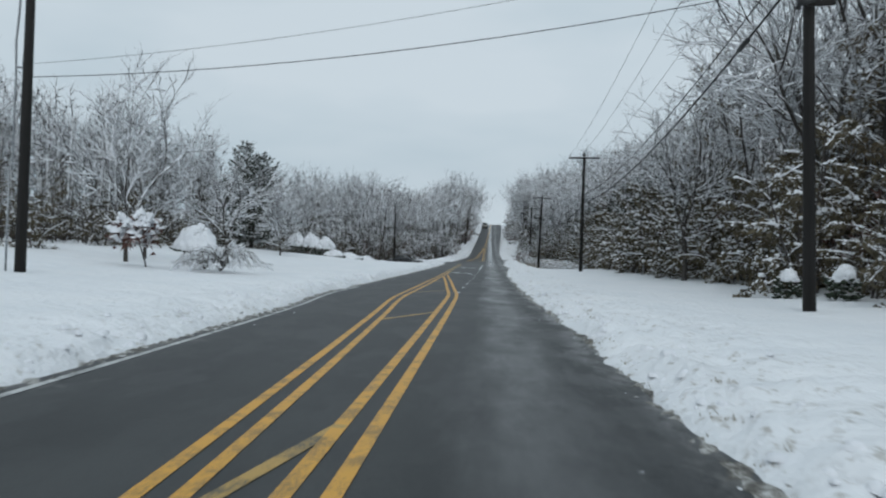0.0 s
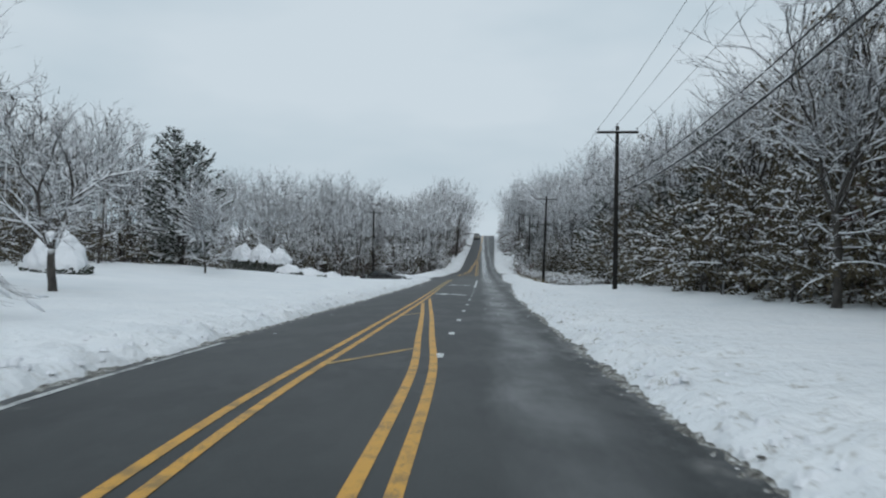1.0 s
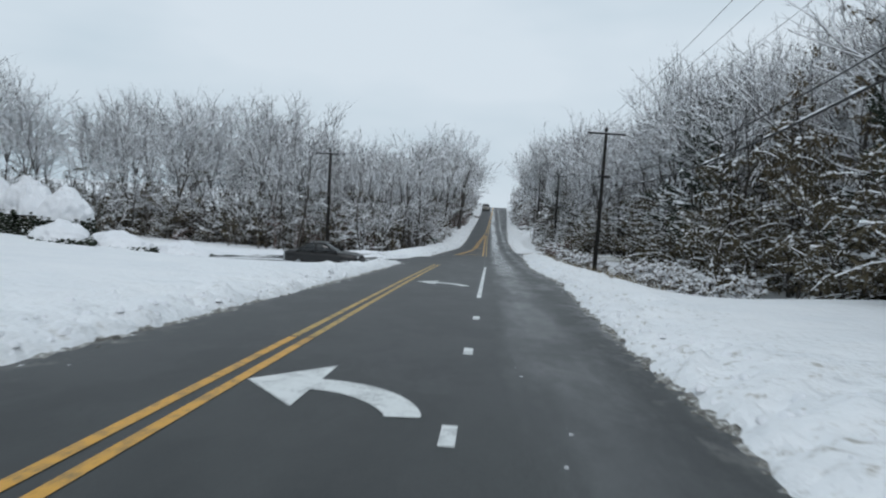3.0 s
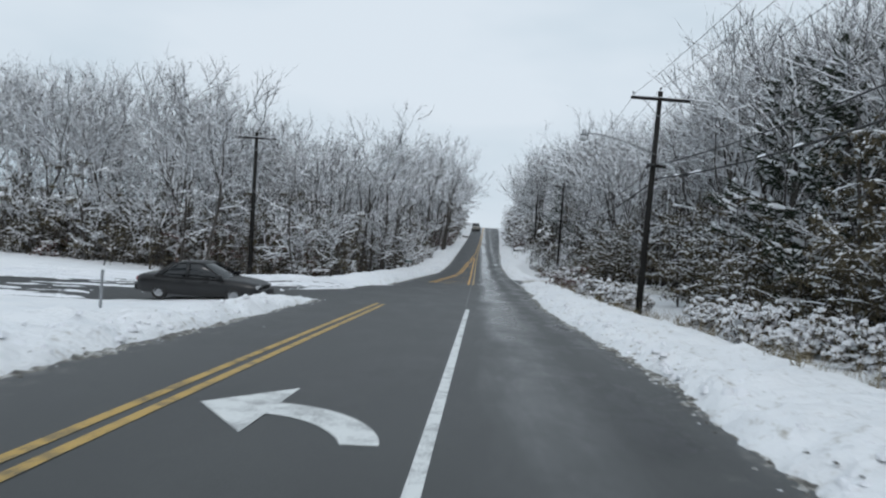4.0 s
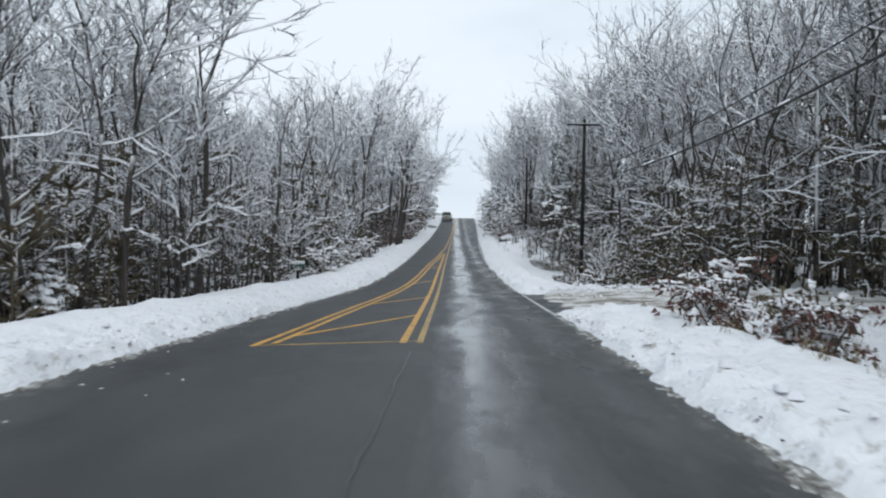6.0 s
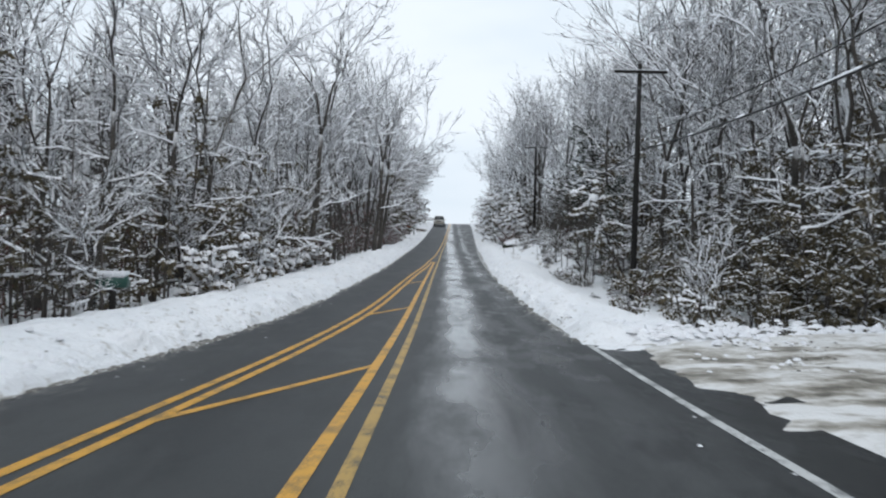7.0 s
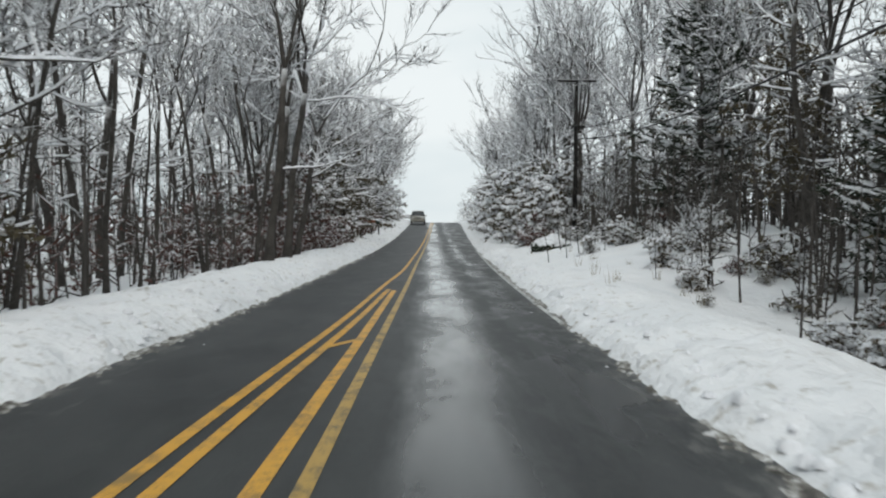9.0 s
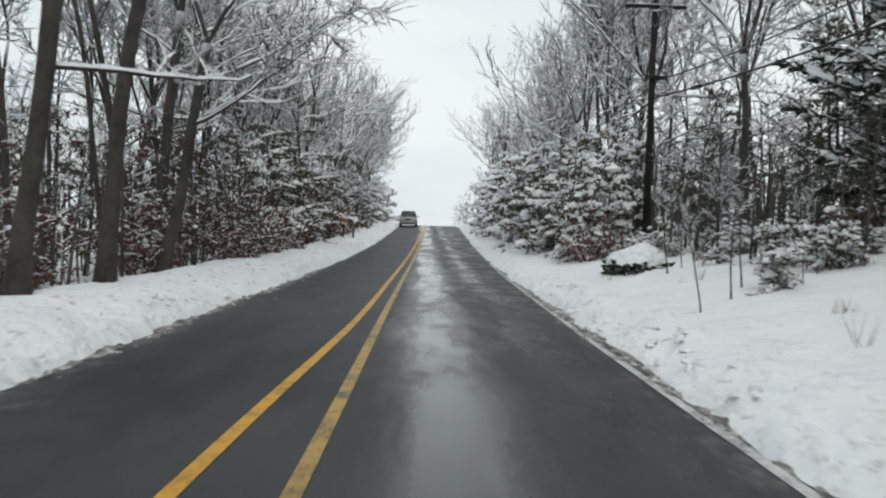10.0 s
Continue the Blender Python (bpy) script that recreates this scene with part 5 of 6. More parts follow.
for k in range(800):
    y = rng.uniform(129, 225)
    under.append((wood_edge_right(y) - 0.3 + rng.uniform(0, 1) ** 1.5 * 14, y))
for k in range(700):
    y = rng.uniform(18, 116)
    under.append((wood_edge_right(y) + 0.5 + rng.uniform(0, 1) ** 1.3 * 14, y))
for k in range(140):
    y = rng.uniform(147, 187)
    under.append((edge_right(y) + 4.6 + rng.uniform(0, 5), y))
for k in range(700):
    under.append((-27 - rng.uniform(0, 1) ** 1.3 * 26, rng.uniform(24, 87)))
for k in range(500):
    under.append((-9 - rng.uniform(0, 45), rng.uniform(110.0, 116)))
under = [(x, y) for x, y in under if not (abs(x + 36.5) < 7 and abs(y - 41.5) < 8)]
far_woods("undergrowth", under, 4, "thin bare stems of undergrowth among the trees", STEM, 2.0, 5.5, 6, 0.018, 4)
brown = []
for k in range(300):
    y = rng.uniform(107, 215)
    brown.append((wood_edge_left(y) - 1.5 - rng.uniform(0, 1) ** 1.3 * 9, y))
for k in range(260):
    y = rng.uniform(20, 75)
    brown.append((wood_edge_right(y) - 0.6 + rng.uniform(0, 5), y))
far_woods("withered_undergrowth", brown, 6, "brown withered leaves on low stems under the trees", RUST, 1.6, 4.2, 7, 0.033, 8)

dark = []
for k in range(420):
    dark.append((-9 - rng.uniform(0, 40), rng.uniform(110.5, 119)))
for k in range(200):
    y = rng.uniform(107, 165)
    dark.append((wood_edge_left(y) - 4.0 - rng.uniform(0, 1) ** 1.3 * 11, y))
for k in range(520):
    y = rng.uniform(60, 135)
    dark.append((wood_edge_right(y) + 0.5 + rng.uniform(0, 1) ** 1.2 * 14 + (2.5 if 114 < y < 130 else 0), y))
far_woods("evergreen_undergrowth", dark, 7, "dark evergreen undergrowth dusted with snow among the trunks", LEAF, 1.6, 5.0, 8, 0.055, 8)


# ---- poles and wires ----
def utility_pole(x, y, height, arm=2.4, low_arm=0.0, pins=3, lean=(0, 0), label="dark wooden utility pole with a crossarm", lamp=0.0):
    base = new("utility_pole")
    base.matrix_basis = pose(x, y, ground_z(x, y), lean[0], lean[1], 0)
    g = Geo()
    g.tube([(0, 0, -0.6), (0, 0, height * 0.5), (0, 0, height)], [0.15, 0.125, 0.10], 12)
    part("shaft", g, POLE_WOOD, base)
    if arm:
        za = height - 0.35
        part("crossarm", from_bm(bevelled(-arm / 2, arm / 2, -0.19, -0.08, za - 0.06, za + 0.06, 0.008), "crossarm", POLE_WOOD), None, base)
        part("snow_ridge", from_bm(bevelled(-arm / 2 + 0.03, arm / 2 - 0.04, -0.18, -0.09, za + 0.06, za + 0.10, 0.018), "snow_ridge", SNOW_LOAD), None, base, "thin ridge of snow")
        for s in (-1, 1):
            g = Geo()
            g.tube([(s * arm * 0.28, -0.13, za - 0.05), (0, -0.12, za - 0.75)], [0.018, 0.018], 6)
            part("brace", g, STEEL, base)
        for i in range(pins):
            px = -arm / 2 + 0.08 + (arm - 0.16) * i / (pins - 1)
            pz = za + 0.06 if abs(px) > 0.1 else height - 0.02
            g = Geo()
            g.tube([(px, -0.13 if abs(px) > 0.1 else 0, pz), (px, -0.13 if abs(px) > 0.1 else 0, pz + 0.10), (px, -0.13 if abs(px) > 0.1 else 0, pz + 0.13), (px, -0.13 if abs(px) > 0.1 else 0, pz + 0.20)], [0.02, 0.02, 0.06, 0.045], 8)
            part("insulator", g, GLASSY, base)
    if low_arm:
        part("cable_bracket", from_bm(bevelled(-0.1, 0.5, -0.22, -0.12, low_arm - 0.07, low_arm + 0.07, 0.01), "cable_bracket", POLE_WOOD), None, base)
        g = Geo()
        g.tube([(-0.32, -0.2, low_arm - 0.12), (-0.3, -0.2, low_arm + 0.02), (0.05, -0.2, low_arm + 0.05)], [0.07, 0.09, 0.06], 8)
        part("cable_splice", g, CABLE, base)
    if lamp:
        g = Geo()
        g.tube([(0, -0.12, lamp), (-0.7, -0.14, lamp + 0.26), (-1.6, -0.16, lamp + 0.52), (-2.4, -0.18, lamp + 0.66), (-3.05, -0.2, lamp + 0.68)], [0.028, 0.028, 0.026, 0.025, 0.025], 8)
        part("lamp_arm", g, STEEL, base, "thin curved steel arm")
        g = Geo()
        g.tube([(-3.1, -0.2, lamp + 0.84), (-3.1, -0.2, lamp + 0.80), (-3.1, -0.2, lamp + 0.66), (-3.1, -0.2, lamp + 0.55)], [0.05, 0.10, 0.11, 0.15], 14)
        head = part("lamp_head", g, STEEL, base, "grey bucket-shaped lamp head")
        g = Geo()
        g.tube([(-3.1, -0.2, lamp + 0.55), (-3.1, -0.2, lamp + 0.46), (-3.1, -0.2, lamp + 0.34)], [0.14, 0.155, 0.12], 14)
        part("lens", g, LENS, head, "clouded drum-shaped lens")
    return tagged(base, label, "utility pole", "roadside utility poles")


LEAN = (0, -4.0, -0.8, 0.9, 0, 0, 0)
POLES = [(7.25, -23, 10.2), (7.25, 17.4, 11.9), (7.0, 57.4, 9.15), (6.5, 97.8, 9.8), (8.1, 146.0, 10.4), (8.4, 186.2, 9.3), (7.5, 228, 9.6)]
for i, (x, y, h) in enumerate(POLES):
    utility_pole(x, y, h, 2.3 if i != 3 else 2.5, (0, 7.0, 0, 6.6, 0, 6.3, 0)[i], 3, (0, LEAN[i]), "dark wooden utility pole carrying a street lamp on a long arm" if i == 3 else "dark wooden utility pole with snow on its crossarm", 7.1 if i == 3 else 0.0)
utility_pole(-14.3, 108.9, 8.6, 2.4, 0, 3, label="dark wooden utility pole beside the side road")


def wire(name, a, b, sag, radius, label, snow=0.0):
    g = Geo()
    n = 18
    pts = [tuple(a[k] + (b[k] - a[k]) * i / n - (sag * 4 * (i / n) * (1 - i / n) if k == 2 else 0) for k in range(3)) for i in range(n + 1)]
    g.tube(pts, [radius] * (n + 1), 5)
    ob = tagged(part(name, g, CABLE), label, "cable", "overhead cables")
    if snow:
        g, r = Geo(), random.Random(n + int(a[1]))
        fine_pts = [np.array(pts[0]) + (np.array(pts[1]) - np.array(pts[0])) * 0] + [np.array(pts[i // 4]) + (np.array(pts[i // 4 + 1]) - np.array(pts[i // 4])) * (i % 4) / 4 for i in range(1, 4 * n)]
        g.ridge(fine_pts, [radius] * len(fine_pts), 0.05, r, snow)
        part("snow_ridge", g, SNOW_LOAD, ob, "broken ridge of snow")["kind"] = "stuff"
        for i in (2, n - 2):
            g, p, q = Geo(), np.array(pts[i]), np.array(pts[i + 1])
            d = (q - p) / np.linalg.norm(q - p)
            g.tube([p, p + d * 0.06, p + d * 0.8, p + d * 0.86], [0.03, 0.075, 0.075, 0.03], 8)
            part("splice_case", g, CABLE, ob, "thick black splice case")
    return ob, pts


def pole_top(i, dx, dz):
    x, y, h = POLES[i]
    return (x + dx + math.sin(radians(LEAN[i])) * (h + dz), y - 0.13, ground_z(x, y) + h + dz)


for i in range(len(POLES) - 1):
    for dx, dz in ((-1.07, -0.12), (0, 0.15), (1.07, -0.12)):
        wire("overhead_wire", pole_top(i, dx, dz), pole_top(i + 1, dx, dz), 0.7, 0.009, "thin dark overhead power line between poles")
    for dz, r, s in ((-3.1, 0.020, 0.9), (-3.7, 0.032, 1.0)):
        wire("overhead_cable", pole_top(i, 0.2, dz), pole_top(i + 1, 0.2, dz), s, r, "thick dark telephone cable between poles with scraps of snow", 0.3 if r > 0.03 else 0.0)


# ---- beside the junction and on the lawn ----
PAINT = grainy("dark_car_paint", (0.006, 0.006, 0.007), (0.013, 0.013, 0.013), 1.5, 0.32, 0.0, 0.0, 0.5)
SILVER = grainy("tan_car_paint", (0.20, 0.19, 0.16), (0.28, 0.27, 0.24), 1.5, 0.35, 0.0, 0.3, 0.5)
CAR_GLASS = grainy("dark_car_glass", (0.010, 0.012, 0.013), (0.020, 0.022, 0.024), 1.0, 0.08, 0.0, 0.0, 0.7)
RUBBER = grainy("wet_tyre_rubber", (0.012, 0.012, 0.012), (0.028, 0.027, 0.026), 14.0, 0.7, 0.002)
RED_LENS = grainy("tail_lamp_lens", (0.16, 0.012, 0.010), (0.26, 0.02, 0.016), 6.0, 0.2, 0.0)


def loft(geo, sections):
    n = len(sections[0])
    geo.add([p for s in sections for p in s], [(i * n + j, i * n + (j + 1) % n, (i + 1) * n + (j + 1) % n, (i + 1) * n + j) for i in range(len(sections) - 1) for j in range(n)]
            + [tuple(range(n - 1, -1, -1)), tuple((len(sections) - 1) * n + j for j in range(n))])


def car_body(geo, stations):
    """stations: x, half width, sill height, shoulder height."""
    secs = []
    for x, w, z0, z1 in stations:
        h = z1 - z0
        half = [(0, z0), (w * 0.86, z0), (w * 0.97, z0 + 0.10 * h), (w, z0 + 0.42 * h), (w * 0.99, z0 + 0.62 * h), (w * 0.93, z0 + 0.88 * h), (w * 0.80, z0 + 0.98 * h), (w * 0.4, z1), (0, z1 + 0.01)]
        pts = [(x, -a, b) for a, b in half] + [(x, a, b) for a, b in reversed(half[1:-1])]
        secs.append(pts)
    loft(geo, secs)


def wheel(base, x, y, r=0.31):
    g = Geo()
    prof = [(r * 0.62, -0.095), (r * 0.9, -0.10), (r, -0.07), (r, 0.07), (r * 0.9, 0.10), (r * 0.62, 0.095)]
    n = 20
    g.add([(x + rr * math.cos(2 * math.pi * i / n), y + yy, r + rr * math.sin(2 * math.pi * i / n)) for i in range(n) for rr, yy in prof],
          [(i * 6 + j, i * 6 + j + 1, ((i + 1) % n) * 6 + j + 1, ((i + 1) % n) * 6 + j) for i in range(n) for j in range(5)])
    w = part("wheel", g, RUBBER, base, "wet black tyre on a plain rim")
    g = Geo()
    s = -1 if y < 0 else 1
    g.add([(x + rr * math.cos(2 * math.pi * i / n), y + s * yy, r + rr * math.sin(2 * math.pi * i / n)) for rr, yy in ((0.01, 0.085), (r * 0.25, 0.09), (r * 0.5, 0.06), (r * 0.64, 0.09)) for i in range(n)],
          [(k * n + i, k * n + (i + 1) % n, (k + 1) * n + (i + 1) % n, (k + 1) * n + i) for k in range(3) for i in range(n)])
    part("rim", g, STEEL, w)


def panel(geo, pts, t):
    """A thin slab from four corners, thickened across y or along its normal."""
    p = [Vector(q) for q in pts]
    nrm = (p[1] - p[0]).cross(p[3] - p[0]).normalized() * t
    geo.add([tuple(q) for q in p] + [tuple(q + nrm) for q in p], [(0, 3, 2, 1), (4, 5, 6, 7), (0, 1, 5, 4), (1, 2, 6, 5), (2, 3, 7, 6), (3, 0, 4, 7)])


def vehicle(name, m, paint, label, length=4.7, width=1.74, tall=False):
    base = new(name)
    base.matrix_basis = m
    k, hw = length / 4.7, width / 2
    roof, belt, hood = (1.60, 0.98, 0.98) if tall else (1.40, 0.90, 0.86)
    tail = belt if tall else belt + 0.03
    g = Geo()
    car_body(g, [(-2.35 * k, hw * 0.80, 0.42, 0.70), (-2.30 * k, hw * 0.90, 0.30, tail - 0.06), (-2.1 * k, hw * 0.97, 0.24, tail), (-1.5 * k, hw, 0.20, tail + 0.02), (-0.4 * k, hw, 0.19, belt),
                 (0.7 * k, hw, 0.19, belt), (1.2 * k, hw * 0.99, 0.20, hood + 0.02), (1.8 * k, hw * 0.96, 0.24, hood - 0.05), (2.2 * k, hw * 0.88, 0.28, hood - 0.14), (2.35 * k, hw * 0.72, 0.36, hood - 0.26)])
    part("body", g, paint, base)
    rear_b, rear_t, front_t, front_b = (-2.15, -1.95, 0.35, 1.0) if tall else (-1.52, -0.85, 0.20, 1.02)
    g = Geo()
    tw = hw * 0.72
    secs = []
    for x, w, z in ((rear_b * k, hw * 0.86, belt - 0.02), (rear_t * k, tw, roof - 0.05), ((rear_t + 0.3) * k, tw, roof), (0.0, tw, roof + 0.01), (front_t * k, tw, roof - 0.05), (front_b * k, hw * 0.84, belt - 0.04)):
        wl = hw * 0.93
        secs.append([(x, -wl, belt - 0.06), (x, -w - (wl - w) * 0.08, z - 0.06), (x, -w * 0.9, z), (x, 0, z + 0.015), (x, w * 0.9, z), (x, w + (wl - w) * 0.08, z - 0.06), (x, wl, belt - 0.06)])
    loft(g, secs)
    part("cabin", g, CAR_GLASS, base, "dark cabin glass")
    g = Geo()
    loft(g, [[(x, -w, z - 0.05), (x, -w * 0.9, z), (x, 0, z + 0.02), (x, w * 0.9, z), (x, w, z - 0.05), (x, 0, z - 0.045)] for x, w, z in
             (((rear_t - 0.03) * k, tw * 0.98, roof - 0.02), ((rear_t + 0.3) * k, tw * 1.03, roof + 0.02), (0, tw * 1.03, roof + 0.03), (front_t * k, tw * 1.0, roof - 0.02))])
    part("roof", g, paint, base)
    for s in (-1, 1):
        wl = hw * 0.94
        for xb, xt, w in ((front_b, front_t, 0.07), (-0.35, -0.35, 0.08), (rear_b + 0.02, rear_t, 0.16)):
            g = Geo()
            panel(g, [((xb - w) * k, s * wl, belt - 0.05), ((xb + w * 0.4) * k, s * wl, belt - 0.05), ((xt + w * 0.3) * k, s * tw * 1.04, roof - 0.02), ((xt - w) * k, s * tw * 1.04, roof - 0.02)], -0.02 * s)
            part("pillar", g, paint, base)
        for x in (-1.42 * k, 1.42 * k):
            wheel(base, x, s * (hw - 0.10))
        part("headlight", from_bm(bevelled(2.10 * k, 2.30 * k, s * hw * 0.62 - 0.17, s * hw * 0.62 + 0.17, hood - 0.32, hood - 0.19, 0.03), "headlight", LENS), None, base)
        part("tail_light", from_bm(bevelled(-2.36 * k, -2.22 * k, s * hw * 0.66 - 0.16, s * hw * 0.66 + 0.16, 0.64, 0.80, 0.02), "tail_light", RED_LENS), None, base)
        part("mirror", from_bm(bevelled(0.82 * k, 0.98 * k, s * (hw + 0.10) - 0.09, s * (hw + 0.10) + 0.09, belt, belt + 0.13, 0.03), "mirror", paint), None, base)
        part("belt_trim", from_bm(bevelled(-1.6 * k, 0.95 * k, s * hw * 0.965 - 0.012, s * hw * 0.965 + 0.012, belt - 0.05, belt - 0.02, 0.005), "belt_trim", RUBBER), None, base, "thin black rubbing strip")
        for x in (-0.55, 0.35):
            part("door_handle", from_bm(bevelled((x - 0.1) * k, (x + 0.1) * k, s * hw * 0.985 - 0.02, s * hw * 0.985 + 0.02, belt - 0.16, belt - 0.125, 0.008), "door_handle", paint), None, base)
    part("front_bumper", from_bm(bevelled(2.08 * k, 2.42 * k, -hw * 0.82, hw * 0.82, 0.26, 0.52, 0.06), "front_bumper", paint), None, base)
    part("rear_bumper", from_bm(bevelled(-2.42 * k, -2.1 * k, -hw * 0.88, hw * 0.88, 0.30, 0.56, 0.06), "rear_bumper", paint), None, base)
    part("grille", from_bm(bevelled(2.28 * k, 2.36 * k, -0.34, 0.34, hood - 0.33, hood - 0.20, 0.01), "grille", RUBBER), None, base)
    return tagged(base, label, "car")


def side_z(x):
    d = max(0.0, -5.2 - x)
    return road_z(94.5) * smooth(0, 5, d) + road_z(92) * (1 - smooth(0, 5, d)) - 0.09 * min(d, 9) - 0.02 * max(0, d - 9)


vehicle("car", pose(-10.8, 92.6, side_z(-10.8) - 0.02, 0, -1.3, -3), PAINT, "dark grimy sedan waiting in the slushy side road")
vehicle("car", pose(-1.6, 236, road_z(236) + 0.02, 0, 0, -90), SILVER, "tan station wagon coming over the rise", 4.8, 1.84, True)


def lumps(name, places, mat, label, seed):
    r = random.Random(seed)
    g = Geo()
    for x, y, z, s, flat in places:
        g.lump((x, y, z), s * r.uniform(0.7, 1.3), s * r.uniform(0.7, 1.3), s * flat, r)
    tagged(part(name, g, mat), label, "snow", kind="stuff")


slush, clods = [], []
for k in range(2700):
    y = rng.uniform(-2, 200) if k % 3 else rng.uniform(70, 130)
    left = rng.random() < 0.40
    if left and OPEN_L[0] - 1 < y < OPEN_L[1] + 1:
        continue
    d = rng.gauss(0.0, 0.10) if k % 12 else abs(rng.gauss(0.1, 0.35))
    x = edge_left(y) - d if left else edge_right(y) + d
    if not clear(x, y):
        continue
    s = rng.uniform(0.010, 0.032)
    slush.append((x, y, (road_z(y) - 0.004 if d < 0.12 else ground_z(x, y) - 0.004), s, rng.uniform(0.5, 0.9)))
for k in range(2600):
    y = rng.uniform(0, 200)
    left = rng.random() < 0.5
    d = abs(rng.gauss(0.25, 0.45)) + 0.12
    x = edge_left(y) - d if left else edge_right(y) + d
    if not clear(x, y):
        continue
    s = rng.uniform(0.025, 0.085)
    clods.append((x, y, ground_z(x, y) - 0.25 * s, s, rng.uniform(0.7, 1.1)))
lumps("slush_lumps", slush, SLUSH, "dirty grey slush thrown along the road edge", 1)
lumps("snow_clods", clods, SNOW_LOAD, "broken clods of ploughed snow on the bank", 2)

# crumbs of snow dropped on the road
crumbs = []
for k in range(230):
    y = rng.uniform(38, 60) if k % 5 == 0 else (rng.uniform(97, 109) if k % 5 == 1 and k < 90 else rng.uniform(4, 190))
    x = rng.gauss(-0.3, 0.35) if k % 5 == 0 else (rng.uniform(-4.4, -3.4) if k % 5 == 1 and k < 90 else rng.choice((edge_left(y) + abs(rng.gauss(0, 0.35)), edge_right(y) - abs(rng.gauss(0, 0.3)))))
    crumbs.append((x, y, road_z(y) - 0.004, rng.uniform(0.010, 0.032), rng.uniform(0.25, 0.5)))
lumps("snow_crumbs", crumbs, SNOW_LOAD, "crumbs of snow dropped on the asphalt", 6)


def windrow(pts, width, height, seed, label):
    """A low ridge of ploughed snow along a line, lumpy on top and ragged at its sides."""
    g, verts, n = Geo(), [], 11
    p0, p1 = np.array(pts[0]), np.array(pts[1])
    d = (p1 - p0) / np.linalg.norm(p1 - p0)
    steps = int(np.linalg.norm(p1 - p0) / 0.08)
    for i in range(steps + 1):
        c = p0 + (p1 - p0) * i / steps
        ends = smooth(0, 0.15, i / steps) * (1 - smooth(0.85, 1, i / steps))
        for j in range(n):
            u = 2 * j / (n - 1) - 1
            w = width * (0.8 + 0.5 * wobble(i * 0.08, u, seed, 1.3)) * (0.4 + 0.6 * ends)
            x, y = c[0] - d[1] * u * w, c[1] + d[0] * u * w
            h = height * ends * (1 - abs(u) ** 2.2) * (1 + 0.7 * wobble(x, y, seed, 3.0) + 0.4 * wobble(x, y, seed + 3, 8.0)) - 0.03 * abs(u) ** 3
            k = smooth(0, 5, max(0.0, -5.2 - x))
            verts.append((x, y, side_z(x) + (road_z(y) - road_z(92)) * (1 - k) + h))
    g.add(verts, [(i * n + j, (i + 1) * n + j, (i + 1) * n + j + 1, i * n + j + 1) for i in range(steps) for j in range(n - 1)])
    tagged(part("snow_windrow", g, SNOW_LOAD), label, "snow")


windrow(((-4.7, 101.6), (-11.5, 98.9)), 0.32, 0.14, 51, "low ploughed ridge of snow across the side road mouth")
windrow(((-5.0, 99.6), (-12.0, 96.9)), 0.18, 0.08, 52, "thin ridge of slush cut by wheels across the side road mouth")
windrow(((-5.6, 96.6), (-8.0, 95.6)), 0.25, 0.09, 53, "small heap of dropped slush in the side road mouth")

# ridges of churned snow across the side road
ridge = []
for k in range(500):
    x = -5.2 - rng.uniform(0, 1) * 30
    lane = rng.choice((88.6, 88.9, 94.6, 98.4, 99.2, 100.2, 100.8))
    y = lane + rng.gauss(0, 0.35) - 0.5 * (1 - smooth(5, 9, -x)) * (1 if lane > 95 else -1)
    ridge.append((x, y, side_z(x) - 0.02, rng.uniform(0.03, 0.11), rng.uniform(0.25, 0.5)))
lumps("churned_snow", ridge, SNOW_LOAD, "ridges of churned snow left across the side road", 3)


def snow_streaks(y0, y1, x0, x1, seed, lift, label):
    """Wheel-cut streaks of snow that run along the side road."""
    g, verts = Geo(), []
    nx, ny = int((x0 - x1) / 0.2), int((y1 - y0) / 0.11)
    for i in range(nx + 1):
        x = x0 - 0.2 * i
        for j in range(ny + 1):
            v = j / ny
            y = y0 + (y1 - y0) * v
            h = lift - 0.05 - 0.10 * abs(2 * v - 1) ** 3 - 0.12 * (1 - smooth(0, 3.0, x0 - x))
            h += 0.17 * noise.noise(Vector((x * 0.12, y * 1.3, seed))) + 0.05 * noise.noise(Vector((x * 1.1, y * 3.0, seed + 4))) + 0.035 * noise.noise(Vector((x * 3.5, y * 5.0, seed + 8)))
            k = smooth(0, 5, max(0.0, -5.2 - x))
            verts.append((x, y, side_z(x) + (road_z(y) - road_z(92)) * (1 - k) + h))
    g.add(verts, [(i * (ny + 1) + j, i * (ny + 1) + j + 1, (i + 1) * (ny + 1) + j + 1, (i + 1) * (ny + 1) + j) for i in range(nx) for j in range(ny)])
    tagged(part("snow_streaks", g, SNOW_LOAD), label, "snow", kind="stuff")


snow_streaks(95.6, 102.8, -4.6, -60.0, 1.0, 0.06, "streaks of slushy snow cut by wheels on the side road")
snow_streaks(86.6, 90.9, -4.4, -60.0, 2.0, 0.05, "low ridge of snow left along the side road")
snow_streaks(91.0, 96.2, -13.5, -60.0, 5.0, 0.035, "streaks of slushy snow cut by wheels on the side road")
drive = []
for k in range(1500):
    x = rng.uniform(3.2, 19)
    y = rng.choice((117.0, 117.6, 126.6, 127.2, 127.8)) + rng.gauss(0, 0.35)
    drive.append((x, y, max(ground_z(x, y), road_z(122) - 0.05) - 0.02, rng.uniform(0.03, 0.12), rng.uniform(0.35, 0.7)))
